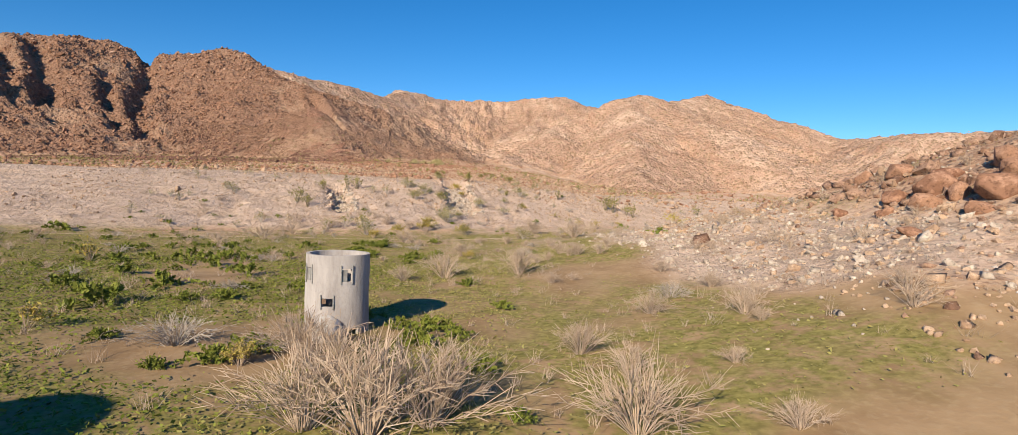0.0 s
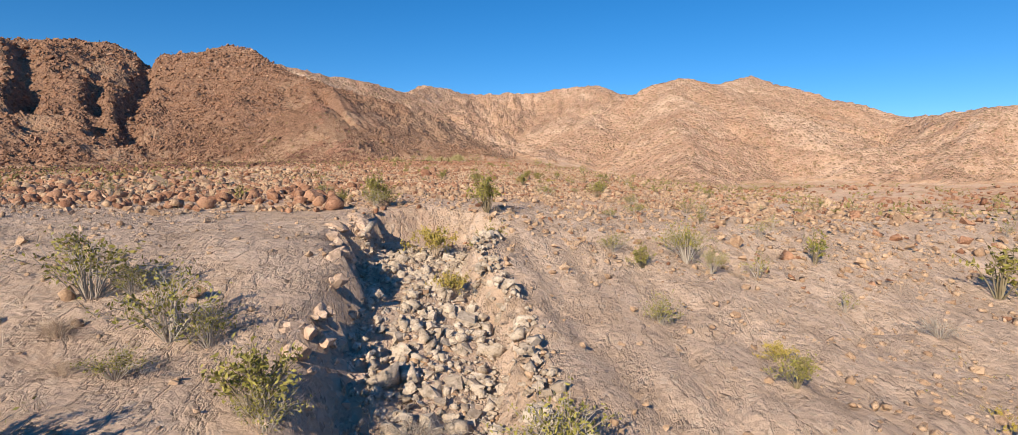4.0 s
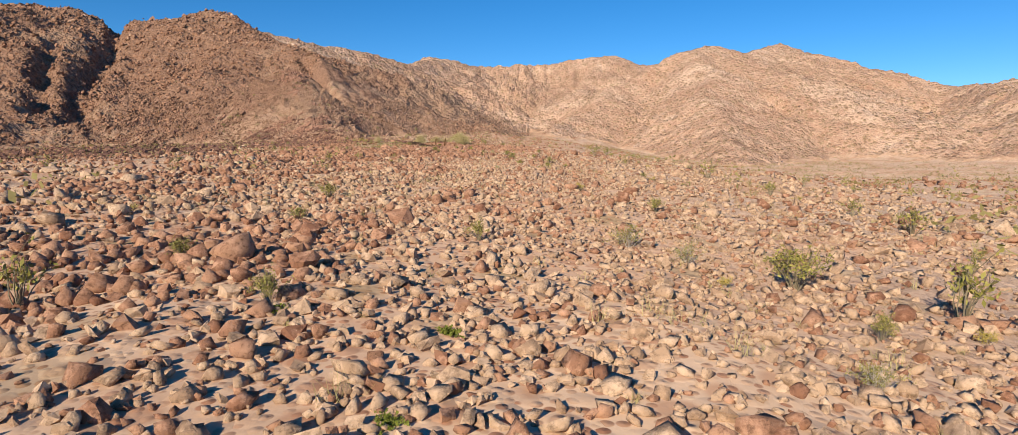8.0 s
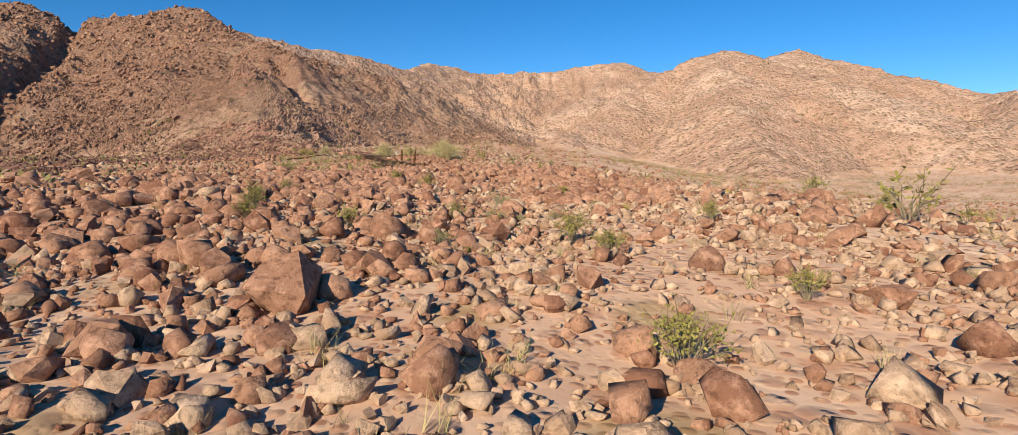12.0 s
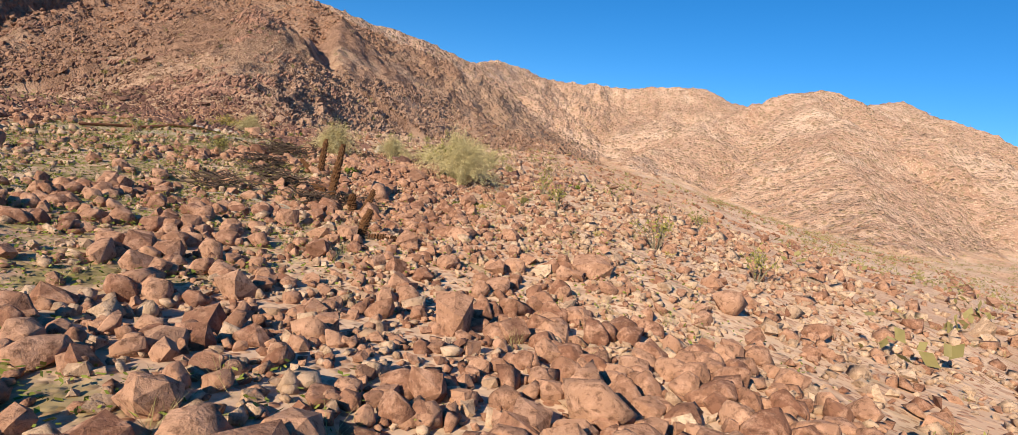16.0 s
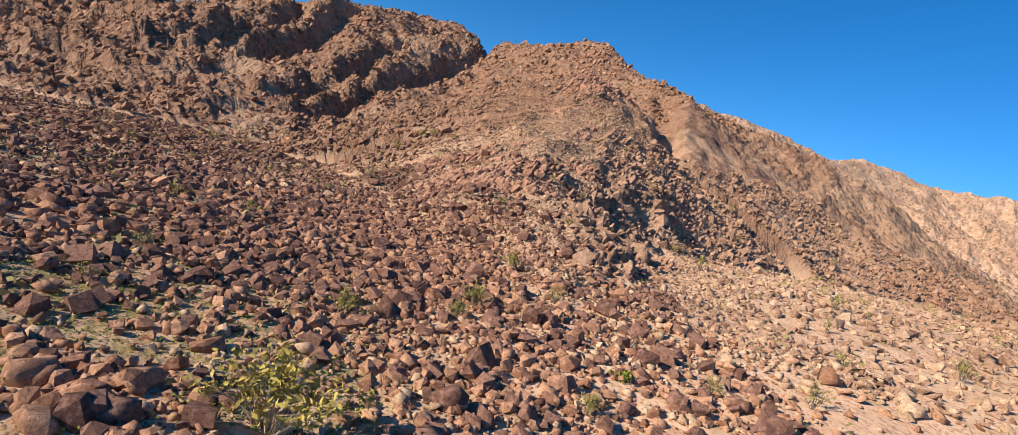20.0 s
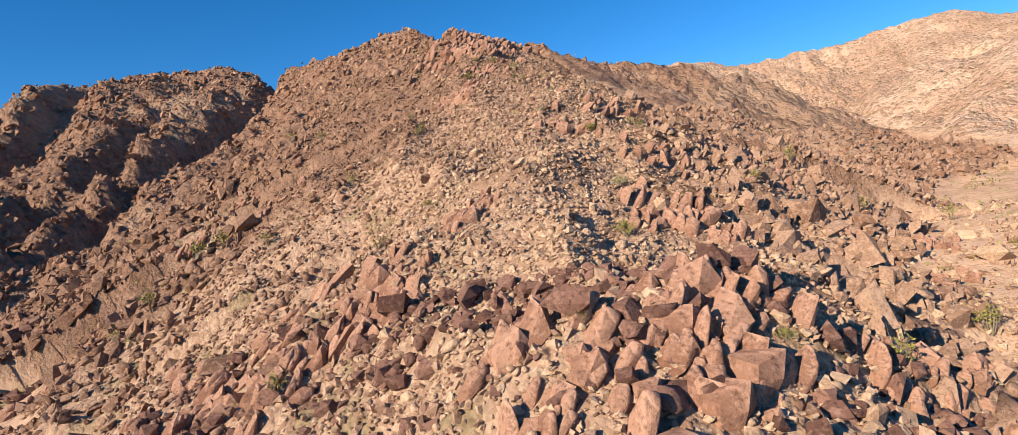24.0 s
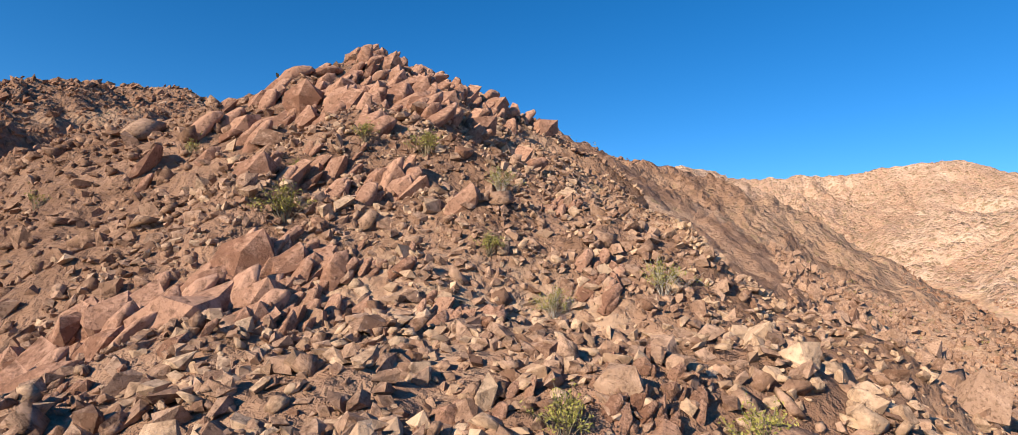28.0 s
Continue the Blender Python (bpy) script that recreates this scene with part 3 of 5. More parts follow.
# ---- trail in the valley ----
def trail_material():
    n = Nodes("pale_trail_dust")
    co = n.coords()
    return n.finish(n.mix(n.ramp(n.noise(co, 3.0, 6, 0.7), 0.35, 0.65), (0.40, 0.29, 0.19), (0.58, 0.46, 0.34)), 0.95, n.noise(co, 12.0, 5), 0.012)


def build_trail():
    run = np.concatenate([[0], np.cumsum([math.dist(a, b) for a, b in zip(TRAIL, TRAIL[1:])])])
    s = np.arange(0, run[-1], 0.3)
    x, y = np.interp(s, run, [p[0] for p in TRAIL]), np.interp(s, run, [p[1] for p in TRAIL]) + 0.22 * value_noise(s / 1.7, s * 0, 17)
    dx, dy = np.gradient(x), np.gradient(y)
    long = np.hypot(dx, dy)
    verts = []
    for side in (-1, -0.5, 0.5, 1):
        w = side * (0.17 + 0.06 * value_noise(s / 0.8, s * 0 + side, 19))
        px, py = x - dy / long * w, y + dx / long * w
        verts.append(np.stack([px, py, height(px, py) + (0.022 if abs(side) < 1 else -0.02)], -1))
    n = len(s)
    i = np.arange(n - 1)
    faces = np.concatenate([np.stack([i + k * n, i + 1 + k * n, i + 1 + (k + 1) * n, i + (k + 1) * n], -1)[:, ::-1] for k in range(3)])
    tagged(new("path", mesh_of("path", np.concatenate(verts), faces, trail_material(), True)), "narrow pale foot trail across the valley floor", "trail", kind="structure")


build_trail()


# ---- stones ----
def stone_template(points, rng, shape=(1.0, 0.8, 0.6), bevel=0.0):
    """An angular stone: the hull of points strewn over a rounded box."""
    bm = bmesh.new()
    d = rng.normal(size=(points, 3))
    for _ in range(6):
        gap = d[:, None] - d[None]
        d = d + 0.25 * (gap / ((gap ** 2).sum(-1, keepdims=True) + 0.3)).mean(1) * 3
        d /= np.linalg.norm(d, axis=1, keepdims=True)
    d = d / (np.abs(d) ** 3.2).sum(1, keepdims=True) ** (1 / 3.2) * rng.uniform(0.82, 1.08, (points, 1)) * shape
    for p in d:
        bm.verts.new(p)
    made = bmesh.ops.convex_hull(bm, input=bm.verts)
    bmesh.ops.delete(bm, geom=list({*made["geom_unused"], *made["geom_interior"]}), context="VERTS")
    if bevel:
        bmesh.ops.bevel(bm, geom=bm.edges[:], offset=bevel, segments=1, profile=0.5, affect="EDGES", clamp_overlap=True)
    bmesh.ops.triangulate(bm, faces=bm.faces[:])
    bmesh.ops.recalc_face_normals(bm, faces=bm.faces[:])
    bm.verts.ensure_lookup_table()
    bm.verts.index_update()
    v = np.array([p.co for p in bm.verts])
    f = np.array([[p.index for p in face.verts] for face in bm.faces])
    big = np.array([face.calc_area() for face in bm.faces])
    bm.free()
    return (v / np.abs(v).max(), f, big < 0.22 * big.max()) if bevel else (v / np.abs(v).max(), f)


_rng = np.random.default_rng(11)
CHIPS = [stone_template(6, _rng, (1.0, 0.85, 0.65)) for _ in range(14)]
FLAKES = [stone_template(7, _rng, (1.0, 0.6, 0.36)) for _ in range(10)]
PEBBLES = [stone_template(8, _rng) for _ in range(10)]
STONES = [stone_template(13, _rng, (1.0, 0.82, 0.68)) for _ in range(10)]
BLOCKS = [stone_template(14, _rng, (1.0, 0.66, 0.6)) for _ in range(8)]
SLABS = [stone_template(13, _rng, (1.0, 0.62, 0.34)) for _ in range(8)]
FINS = [stone_template(13, _rng, (1.0, 0.5, 0.34), 0.05) for _ in range(10)]
ROUNDED = [stone_template(15, _rng, (1.0, 0.84, 0.74), 0.07) for _ in range(14)]


def turn_matrices(rng, n, tilt=0.35, yaw=None, pitch=0.0):
    a = rng.uniform(0, 2 * np.pi, n) if yaw is None else yaw + rng.normal(0, tilt, n)
    b, c = rng.normal(pitch, tilt, n), rng.normal(0, tilt, n)
    m = np.zeros((n, 3, 3))
    ca, sa, cb, sb, cc, sc = np.cos(a), np.sin(a), np.cos(b), np.sin(b), np.cos(c), np.sin(c)
    m[:, 0, 0], m[:, 0, 1], m[:, 0, 2] = ca * cb, ca * sb * sc - sa * cc, ca * sb * cc + sa * sc
    m[:, 1, 0], m[:, 1, 1], m[:, 1, 2] = sa * cb, sa * sb * sc + ca * cc, sa * sb * cc - ca * sc
    m[:, 2, 0], m[:, 2, 1], m[:, 2, 2] = -sb, cb * sc, cb * cc
    return m


def scatter(name, label, category, templates, x, y, size, material, rng, sink=0.3, tilt=0.35, yaw=None, pitch=0.0, rounded=0.5):
    """One object of kind stuff: stones at x, y of half-length size."""
    x, y, size = np.asarray(x), np.asarray(y), np.asarray(size)
    z = height(x, y) + size * (0.55 - sink) * 0.8
    turns, pick = turn_matrices(rng, len(x), tilt, yaw, pitch), rng.integers(0, len(templates), len(x))
    verts, faces, soft, base = [], [], [], 0
    for k, (v, f, *edge) in enumerate(templates):
        who = np.nonzero(pick == k)[0]
        if not len(who):
            continue
        w = np.einsum("nij,nvj->nvi", turns[who], v[None] * rng.uniform(0.8, 1.2, (len(who), 1, 3))) * size[who, None, None]
        w += np.stack([x[who], y[who], z[who]], -1)[:, None, :]
        verts.append(w.reshape(-1, 3))
        faces.append((f[None] + base + np.arange(len(who))[:, None, None] * len(v)).reshape(-1, 3))
        base += len(who) * len(v)
        soft.append(np.tile(edge[0], len(who)) if edge else np.repeat(rng.uniform(0, 1, len(who)) < np.broadcast_to(rounded, len(x))[who], len(f)))
    me = mesh_of(name, np.concatenate(verts), np.concatenate(faces), material, np.concatenate(soft))
    return tagged(new(name, me), label, category, kind="stuff")


def sample(rng, n, y0, y1, u0, u1, weight):
    """Up to n places in the strip along the way, kept by the weight there."""
    y, u = rng.uniform(y0, y1, n), rng.uniform(u0, u1, n)
    x = way_x(y) + u
    keep = rng.uniform(0, 1, n) < weight(x, y, u)
    return x[keep], y[keep]


def patchy(x, y, size, seed, lo=-0.15, hi=0.45):
    return smooth(fbm(x, y, size, 3, seed), lo, hi)


def off_track(x, y):
    return (0.22 + 0.78 * smooth(to_line(x, y, ROAD)[0], 0.5, 1.3)) * smooth(to_line(x, y, PIPE_LINE)[0], 0.25, 0.6)


def herby(x, y):
    """Patches of herbs between the boulders by the old track."""
    u = x - way_x(y)
    return smooth(fbm(x, y, 4.0, 3, 405) + 0.7 * smooth(y, 196, 205), -0.15, 0.25) * (0.2 + 0.8 * smooth(-u, -2, 4)) * smooth(y, 172, 178) * (1 - smooth(y, 238, 246)) * (1 - smooth(-u, 16, 19))


def build_stones():
    rng = np.random.default_rng(5)

    def reddish(x, y, u):
        """How red and thick the stones lie."""
        more = smooth(y, 128, 150)
        left = 0.12 + 0.18 * smooth(y, 158, 168) + 0.70 * smooth(-u + 6 * smooth(y, 162, 172) - 2, -5, 3)
        return smooth(y, 70, 86) * left * (0.12 + 0.25 * more + (0.88 - 0.25 * more) * patchy(x, y, 9.0, 201, -0.25 - 0.3 * more, 0.25)) * off_track(x, y) * (1 - 0.88 * herby(x, y))

    def early(x, y, u):
        return smooth(-u, 2, 6) * smooth(y, 63, 66) * (1 - smooth(y, 76, 84)) * (0.25 + 0.75 * patchy(x, y, 6.0, 203))

    def cover(x, y):
        return (0.2 + 0.8 * smooth(y, 68, 84)) * (0.6 + 0.4 * patchy(x, y, 3.5, 207, -0.6, -0.1)) * off_track(x, y) * (1 - 0.6 * herby(x, y))

    # stones of the fan in belts, finest by the way
    for near, wide, count, low, grow in ((0.0, 7.0, 90000, 0.038, 0.035), (6.6, 18.0, 72000, 0.064, 0.048), (17.5, 56.0, 42000, 0.12, 0.085)):
        x, y = sample(rng, count, 64, 262, -wide, wide, lambda x, y, u: (np.abs(u) > near) * (1 - 0.55 * smooth(np.abs(u), 16, 44)) * cover(x, y))
        s = low + grow * rng.gamma(1.5, 0.8, len(x))
        s = s * (1 - 0.15 * smooth(x - way_x(y), -1, 3) * (1 - smooth(y, 140, 160)))
        kinds = CHIPS if near else PEBBLES
        red = rng.uniform(0, 1, len(x)) < 0.16 + 0.2 * smooth(y, 140, 180) + 0.6 * reddish(x, y, x - way_x(y))
        scatter("pale_stones", "pale tan stones covering the gravel fan", "stones", kinds, x[~red], y[~red], s[~red], PALE_ROCK, rng, 0.12, rounded=0.7)
        scatter("brown_stones", "small reddish brown stones covering the gravel fan", "stones", kinds, x[red], y[red], s[red], RED_ROCK, rng, 0.12, rounded=0.7)
    # fist to head size red stones, then rocks
    x, y = sample(rng, 30000, 63, 264, -26, 16, lambda x, y, u: np.maximum(reddish(x, y, u), early(x, y, u)) * (1 - 0.6 * smooth(np.abs(u), 9, 26)))
    s = (0.07 + 0.055 * rng.gamma(1.7, 0.8, len(x))) * (1 + 0.4 * smooth(y, 142, 160) * (1 - 0.6 * smooth(y, 200, 215)))
    scatter("red_stones", "angular reddish brown stones lying thickly on the fan", "stones", STONES, x, y, s, RED_ROCK, rng, 0.02, rounded=0.8 - 0.45 * smooth(y, 130, 175) - 0.25 * smooth(y, 205, 220))
    x, y = sample(rng, 6500, 92, 262, -22, 12, lambda x, y, u: reddish(x, y, u) * (0.16 + 0.84 * smooth(y, 134, 150)))
    s = np.minimum(0.14 + 0.085 * rng.gamma(1.6, 0.8, len(x)), 0.22 + 0.06 * smooth(y, 138, 155))
    scatter("red_rocks", "weathered reddish rocks with desert varnish on the fan", "rocks", STONES, x, y, s, RED_ROCK, rng, 0.02, rounded=0.8 - 0.45 * smooth(y, 130, 175) - 0.25 * smooth(y, 205, 220))
    x, y = sample(rng, 8200, 158, 208, -13, 8, lambda x, y, u: (1 - smooth(np.abs(u + 1.5), 4, 10)) * (0.2 + 0.8 * patchy(x, y, 5.0, 209, -0.6, 0.1)) * (1 - 0.7 * herby(x, y)))
    scatter("field_boulders", "angular red boulders piled closely in the boulder field", "boulders", ROUNDED, x, y, rng.uniform(0.12, 0.28, len(x)) * (0.6 + 0.4 * smooth(np.abs(x - way_x(y)), 0.8, 2.5)), RED_ROCK, rng, 0.05, rounded=1.0)
    # far belt of stones on both sides
    x, y = sample(rng, 46000, 84, 470, -130, 200, lambda x, y, u: smooth(np.abs(u), 50, 58) * (1 - 0.5 * smooth(np.abs(u), 60, 190)) * (0.35 + 0.65 * patchy(x, y, 13.0, 211)))
    s = 0.16 + 0.13 * rng.gamma(1.6, 0.8, len(x))
    scatter("distant_stones", "reddish stones scattered over the distant fan", "stones", CHIPS, x, y, s, RED_ROCK, rng, 0.25)
    # foot of the mountain
    x, y = sample(rng, 30000, 223, 280, -44, 16, lambda x, y, u: (0.35 + 0.65 * patchy(x, y, 8.0, 215)) * (1 - 0.6 * smooth(np.abs(u + 8), 18, 36)) * off_track(x, y) * (1 - 0.55 * herby(x, y)))
    s = 0.08 + 0.075 * rng.gamma(1.6, 0.9, len(x))
    scatter("talus_stones", "dark red broken stones below the slope", "stones", STONES[:4] + PEBBLES, x, y, s, DARK_RED_ROCK, rng, 0.02, rounded=0.05)
    x, y = sample(rng, 22000, 196, 300, -150, -42, lambda x, y, u: (0.4 + 0.6 * patchy(x, y, 9.0, 245)) * (1 - 0.5 * smooth(-u, 60, 150)))
    scatter("outer_talus", "dark red stones spread below the mountain", "stones", CHIPS, x, y, 0.15 + 0.11 * rng.gamma(1.5, 0.9, len(x)), DARK_RED_ROCK, rng, 0.15, rounded=0.1)
    # scree of the slope in belts
    for near, wide, count, low, grow in ((0.0, 8.5, 88000, 0.04, 0.036), (8.0, 24.0, 64000, 0.064, 0.05), (23.0, 66.0, 22000, 0.12, 0.10)):
        x, y = sample(rng, count, 258, 345, -wide, wide, lambda x, y, u: (np.abs(u) > near) * (0.6 + 0.4 * patchy(x, y, 7.0, 217)))
        s = low + grow * rng.gamma(1.5, 0.9, len(x))
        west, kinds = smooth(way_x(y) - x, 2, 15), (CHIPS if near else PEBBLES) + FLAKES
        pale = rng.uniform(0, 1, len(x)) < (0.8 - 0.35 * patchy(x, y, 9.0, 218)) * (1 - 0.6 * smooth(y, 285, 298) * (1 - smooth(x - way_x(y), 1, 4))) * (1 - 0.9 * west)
        # westward the scree takes the darker rock, with the flank's shade in its colour
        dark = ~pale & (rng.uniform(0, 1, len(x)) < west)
        scatter("dark_scree", "dark brown scree on the west flank, coloured darker for its shade", "scree", kinds, x[dark], y[dark], s[dark], SHADED_ROCK, rng, 0.2, 0.5)
        brown = ~pale & ~dark
        scatter("pale_scree", "pale tan scree on the steep slope", "scree", kinds, x[pale], y[pale], s[pale], SCREE_ROCK, rng, 0.2, 0.5, rounded=0.2)
        scatter("brown_scree", "brown scree and rubble on the steep slope", "scree", kinds, x[brown], y[brown], s[brown], CRAG_ROCK, rng, 0.2, 0.5, rounded=0.2)
    # broken rock of the flank that falls towards the valley, and of the shaded flank, its shade put into a darker rock
    # colour
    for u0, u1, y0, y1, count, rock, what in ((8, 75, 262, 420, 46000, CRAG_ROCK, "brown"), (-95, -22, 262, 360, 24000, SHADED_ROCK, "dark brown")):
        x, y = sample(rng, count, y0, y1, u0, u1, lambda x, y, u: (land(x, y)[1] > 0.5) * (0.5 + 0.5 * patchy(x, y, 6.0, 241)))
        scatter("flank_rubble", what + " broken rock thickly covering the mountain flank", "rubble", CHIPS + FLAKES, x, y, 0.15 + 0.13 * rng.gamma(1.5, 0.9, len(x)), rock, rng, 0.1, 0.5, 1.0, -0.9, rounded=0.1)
    # gully fill, bank and knoll
    gx, gy = [], []
    for line, wide, _ in GULLIES[:2]:
        for a, b in zip(line, line[1:]):
            t = rng.uniform(0, 1, 620)
            gx.append(a[0] + t * (b[0] - a[0]) + rng.uniform(-0.85, 1.2, 620) * wide)
            gy.append(a[1] + t * (b[1] - a[1]) + rng.uniform(-0.3, 0.3, 620))
    gx, gy = np.concatenate(gx), np.concatenate(gy)
    scatter("gully_stones", "pale grey stones filling the eroded gully", "stones", PEBBLES, gx, gy, 0.034 + 0.036 * rng.gamma(1.3, 0.9, len(gx)), WHITE_ROCK, rng, 0.2)
    gx, gy = [], []
    for line, wide, _ in GULLIES[:2]:
        for a, b in zip(line, line[1:]):
            t = rng.uniform(0, 1, 26)
            gx.append(a[0] + t * (b[0] - a[0]) - wide * rng.normal(1.0, 0.14, 26))
            gy.append(a[1] + t * (b[1] - a[1]))
    gx, gy = np.concatenate(gx), np.concatenate(gy)
    scatter("silt_clods", "broken clods of pink silt along the gully edge", "clods", BLOCKS, gx, gy, rng.gamma(2.0, 0.05, len(gx)) + 0.04, SILT_CLOD, rng, 0.85, 0.3, rounded=0.0)
    x, y = rng.uniform(-36, 20, 34000), rng.uniform(36, 80, 34000)
    e = y - np.interp(x, [-60, -30, -13, -8, -3, 1.5, 14, 30, 80], [22, 33.5, 39.5, 41, 46, 50, 61, 72, 90])
    keep = rng.uniform(0, 1, len(x)) < 0.75 * smooth(e, -2, 6) * (0.2 + 0.8 * patchy(x, y, 4.0, 219))
    scatter("bank_stones", "small pale stones set in the silt bank", "stones", PEBBLES, x[keep], y[keep], 0.022 + 0.03 * rng.gamma(1.3, 0.8, keep.sum()), PALE_ROCK, rng)
    x, y = rng.uniform(7, 45, 12000), rng.uniform(8, 48, 12000)
    keep = (height(x, y) > 0.1) & (rng.uniform(0, 1, len(x)) < 0.5 + 0.5 * patchy(x, y, 4.0, 223))
    s = 0.03 + 0.04 * rng.gamma(1.2, 0.9, keep.sum())
    dark = rng.uniform(0, 1, keep.sum()) < 0.12 + 0.8 * smooth(height(x[keep], y[keep]), 1.6, 3.5)
    s = s * (1 + 0.8 * smooth(height(x[keep], y[keep]), 1.6, 3.5))
    scatter("knoll_stones", "brown stones covering the rocky knoll", "stones", PEBBLES, x[keep][dark], y[keep][dark], s[dark], CRAG_ROCK, rng)
    scatter("knoll_rubble", "tan rubble covering the rocky knoll", "stones", PEBBLES, x[keep][~dark], y[keep][~dark], s[~dark], PALE_ROCK, rng)
    x, y = rng.uniform(3, 26, 14000), rng.uniform(10, 62, 14000)
    keep = rng.uniform(0, 1, len(x)) < np.maximum(0.3 * smooth(x - 0.18 * y, 1, 8) * (0.3 + 0.7 * patchy(x, y, 5.0, 227)), 1 - smooth(to_line(x, y, WASH)[0], 2.4, 4.6))
    scatter("wash_stones", "pale stones in the dry wash", "stones", PEBBLES, x[keep], y[keep], 0.025 + 0.035 * rng.gamma(1.4, 0.8, keep.sum()), WHITE_ROCK, rng)
    # rows of cleared stones beside the old track
    for line in ([(-44.0, 221.5), (-42.8, 226.5), (-41.7, 231), (-40.6, 236.5), (-39.3, 246)], [(-37.0, 226.5), (-35.9, 232), (-34.9, 239), (-33.6, 246)]):
        px, py = [], []
        for a, b in zip(line, line[1:]):
            t = rng.uniform(0, 1, 330)
            px.append(a[0] + t * (b[0] - a[0]) + rng.normal(0, 0.4, 330))
            py.append(a[1] + t * (b[1] - a[1]))
        px, py = np.concatenate(px), np.concatenate(py)
        clear = to_line(px, py, PIPE_LINE)[0] > 0.3
        px, py = px[clear], py[clear]
        scatter("track_edge_stones", "row of pale and reddish stones cleared beside the track", "stones", STONES, px, py, 0.065 + 0.045 * rng.gamma(1.4, 0.8, len(px)), WHITE_ROCK, rng, 0.15)


def build_outcrops():
    """Crags on the slope: clumps of tilted blocks along the strike of the rock."""
    rng = np.random.default_rng(23)
    clumps = [(-89.9, 280.2, 3), (-122.2, 297.7, 5.4), (-126.9, 286, 7.1), (-124.8, 291.1, 6.3), (-95.5, 277.5, 5.1), (-80.7, 269.2, 3.6), (-80.1, 272.5, 3.3), (-79.3, 277.3, 3), (-76.3, 267.9, 2.9), (-74.3, 268.8, 1.7), (-75.1, 279.6, 3), (-72.3, 270.2, 2.9), (-74.5, 267.2, 1.9), (-81.3, 266.9, 3.2), (-106.2, 269.6, 4.9), (-69.2, 314.7, 4.3), (-83, 298.3, 5.6), (-87.2, 305.6, 5.6), (-112, 276.2, 3.3), (-79.9, 310.9, 5.1), (-78.5, 311.3, 5.1), (-89.6, 280.5, 2.5), (-123.1, 296.8, 7.4), (-114.1, 298.5, 6), (-80.9, 288.2, 5), (-78.7, 277.3, 3.4), (-80.8, 275.1, 3.1), (-78.2, 276, 2.3), (-94.2, 279.5, 5.6), (-104.2, 282.8, 4.8), (-87.9, 284.7, 2), (-70.5, 304.4, 3.6)]
    clumps += [(-76.4, 306.4, 4.9), (-73.6, 281, 1.9), (-105.4, 316.8, 9), (-224.2, 460.3, 9), (-175.2, 328.3, 9), (-185.7, 352.9, 9), (-118.5, 299.9, 8.1), (-87.8, 284.3, 2), (-88.1, 283.4, 1.4), (-84.3, 283.3, 0.5), (-83.7, 283.6, 0.6), (-97.1, 302.2, 2.8), (-88.9, 297.2, 2.1), (-86.5, 298.3, 2.1), (-74.3, 527.4, 9), (-80.8, 287.7, 2.7), (-79.3, 286.5, 2.3), (-105.8, 327.4, 7.6), (-213.7, 463.6, 9), (-176.9, 375.5, 9), (-152.5, 327.1, 9), (-202.8, 350.8, 9), (-100.4, 307.8, 1.8), (-99.6, 308.8, 2.5), (-101.7, 307.2, 1.8), (-98.4, 309.4, 1.5), (-96.4, 309.1, 1.4), (-95, 311.2, 1.2), (-93.5, 306.7, 0.5), (-93.1, 306.7, 0.5), (-105, 322.3, 4.2), (-104.6, 317.5, 2.1), (-103.4, 325.1, 3.4), (-101.5, 311.9, 2), (-94.6, 305.7, 0.7), (-93.4, 306, 0.7), (-96.6, 313.5, 1.1), (-99.2, 305.7, 1), (-99.7, 312.1, 2)]
    shapes = FINS + BLOCKS[:3] + SLABS[:3]
    meshes = [mesh_of("block", v, f, OUTCROP_BLOCK, edge[0] if edge else False) for v, f, *edge in shapes]
    clumps += [(-64, 271, 3), (-66, 274, 3), (-69, 278, 3), (-71, 281, 3), (-66, 281, 3), (-68, 285, 3)]
    # the ribs of bedrock above the talus
    clumps += [(-83.2, 269.1, 3.2), (-81.3, 269.3, 3.4), (-80, 270.6, 3.2), (-79.6, 272.1, 3.2), (-80.3, 266.9, 3.2), (-78.7, 267.4, 3), (-77.4, 267.8, 2.8), (-75.8, 267.1, 2.6), (-82.5, 275.8, 3), (-79, 276.5, 3), (-87.5, 270.7, 3.4),
               (-91.2, 276.6, 4), (-89.2, 279.2, 4), (-72.4, 268.2, 2.4), (-74.1, 267.9, 2.4), (-72.6, 278.3, 3.4), (-100.5, 306.6, 2.4), (-100.8, 307.6, 2.4), (-99.6, 308.7, 2.4), (-98.2, 307.9, 1.8), (-106.3, 316.5, 6), (-103, 317, 5), (-101.5, 317.2, 5), (-107, 318.5, 6), (-107.8, 323.5, 6)]
    for x, y, long in clumps:
        n = 26
        a, c = rng.normal(0, 0.30, n) * long, rng.normal(0, 0.16, n) * long
        bx, by = x + 0.55 * a - 0.83 * c, y + 0.83 * a + 0.55 * c
        size = np.minimum(long * rng.uniform(0.08, 0.28, n), 0.62 + (0.15 if y > 314 else 0.0)) * rng.uniform(0.5, 1.1, n)
        turns, at = turn_matrices(rng, n, 0.2, 1.0, -0.95), np.stack([bx, by, height(bx, by) + 0.08 * size], -1)
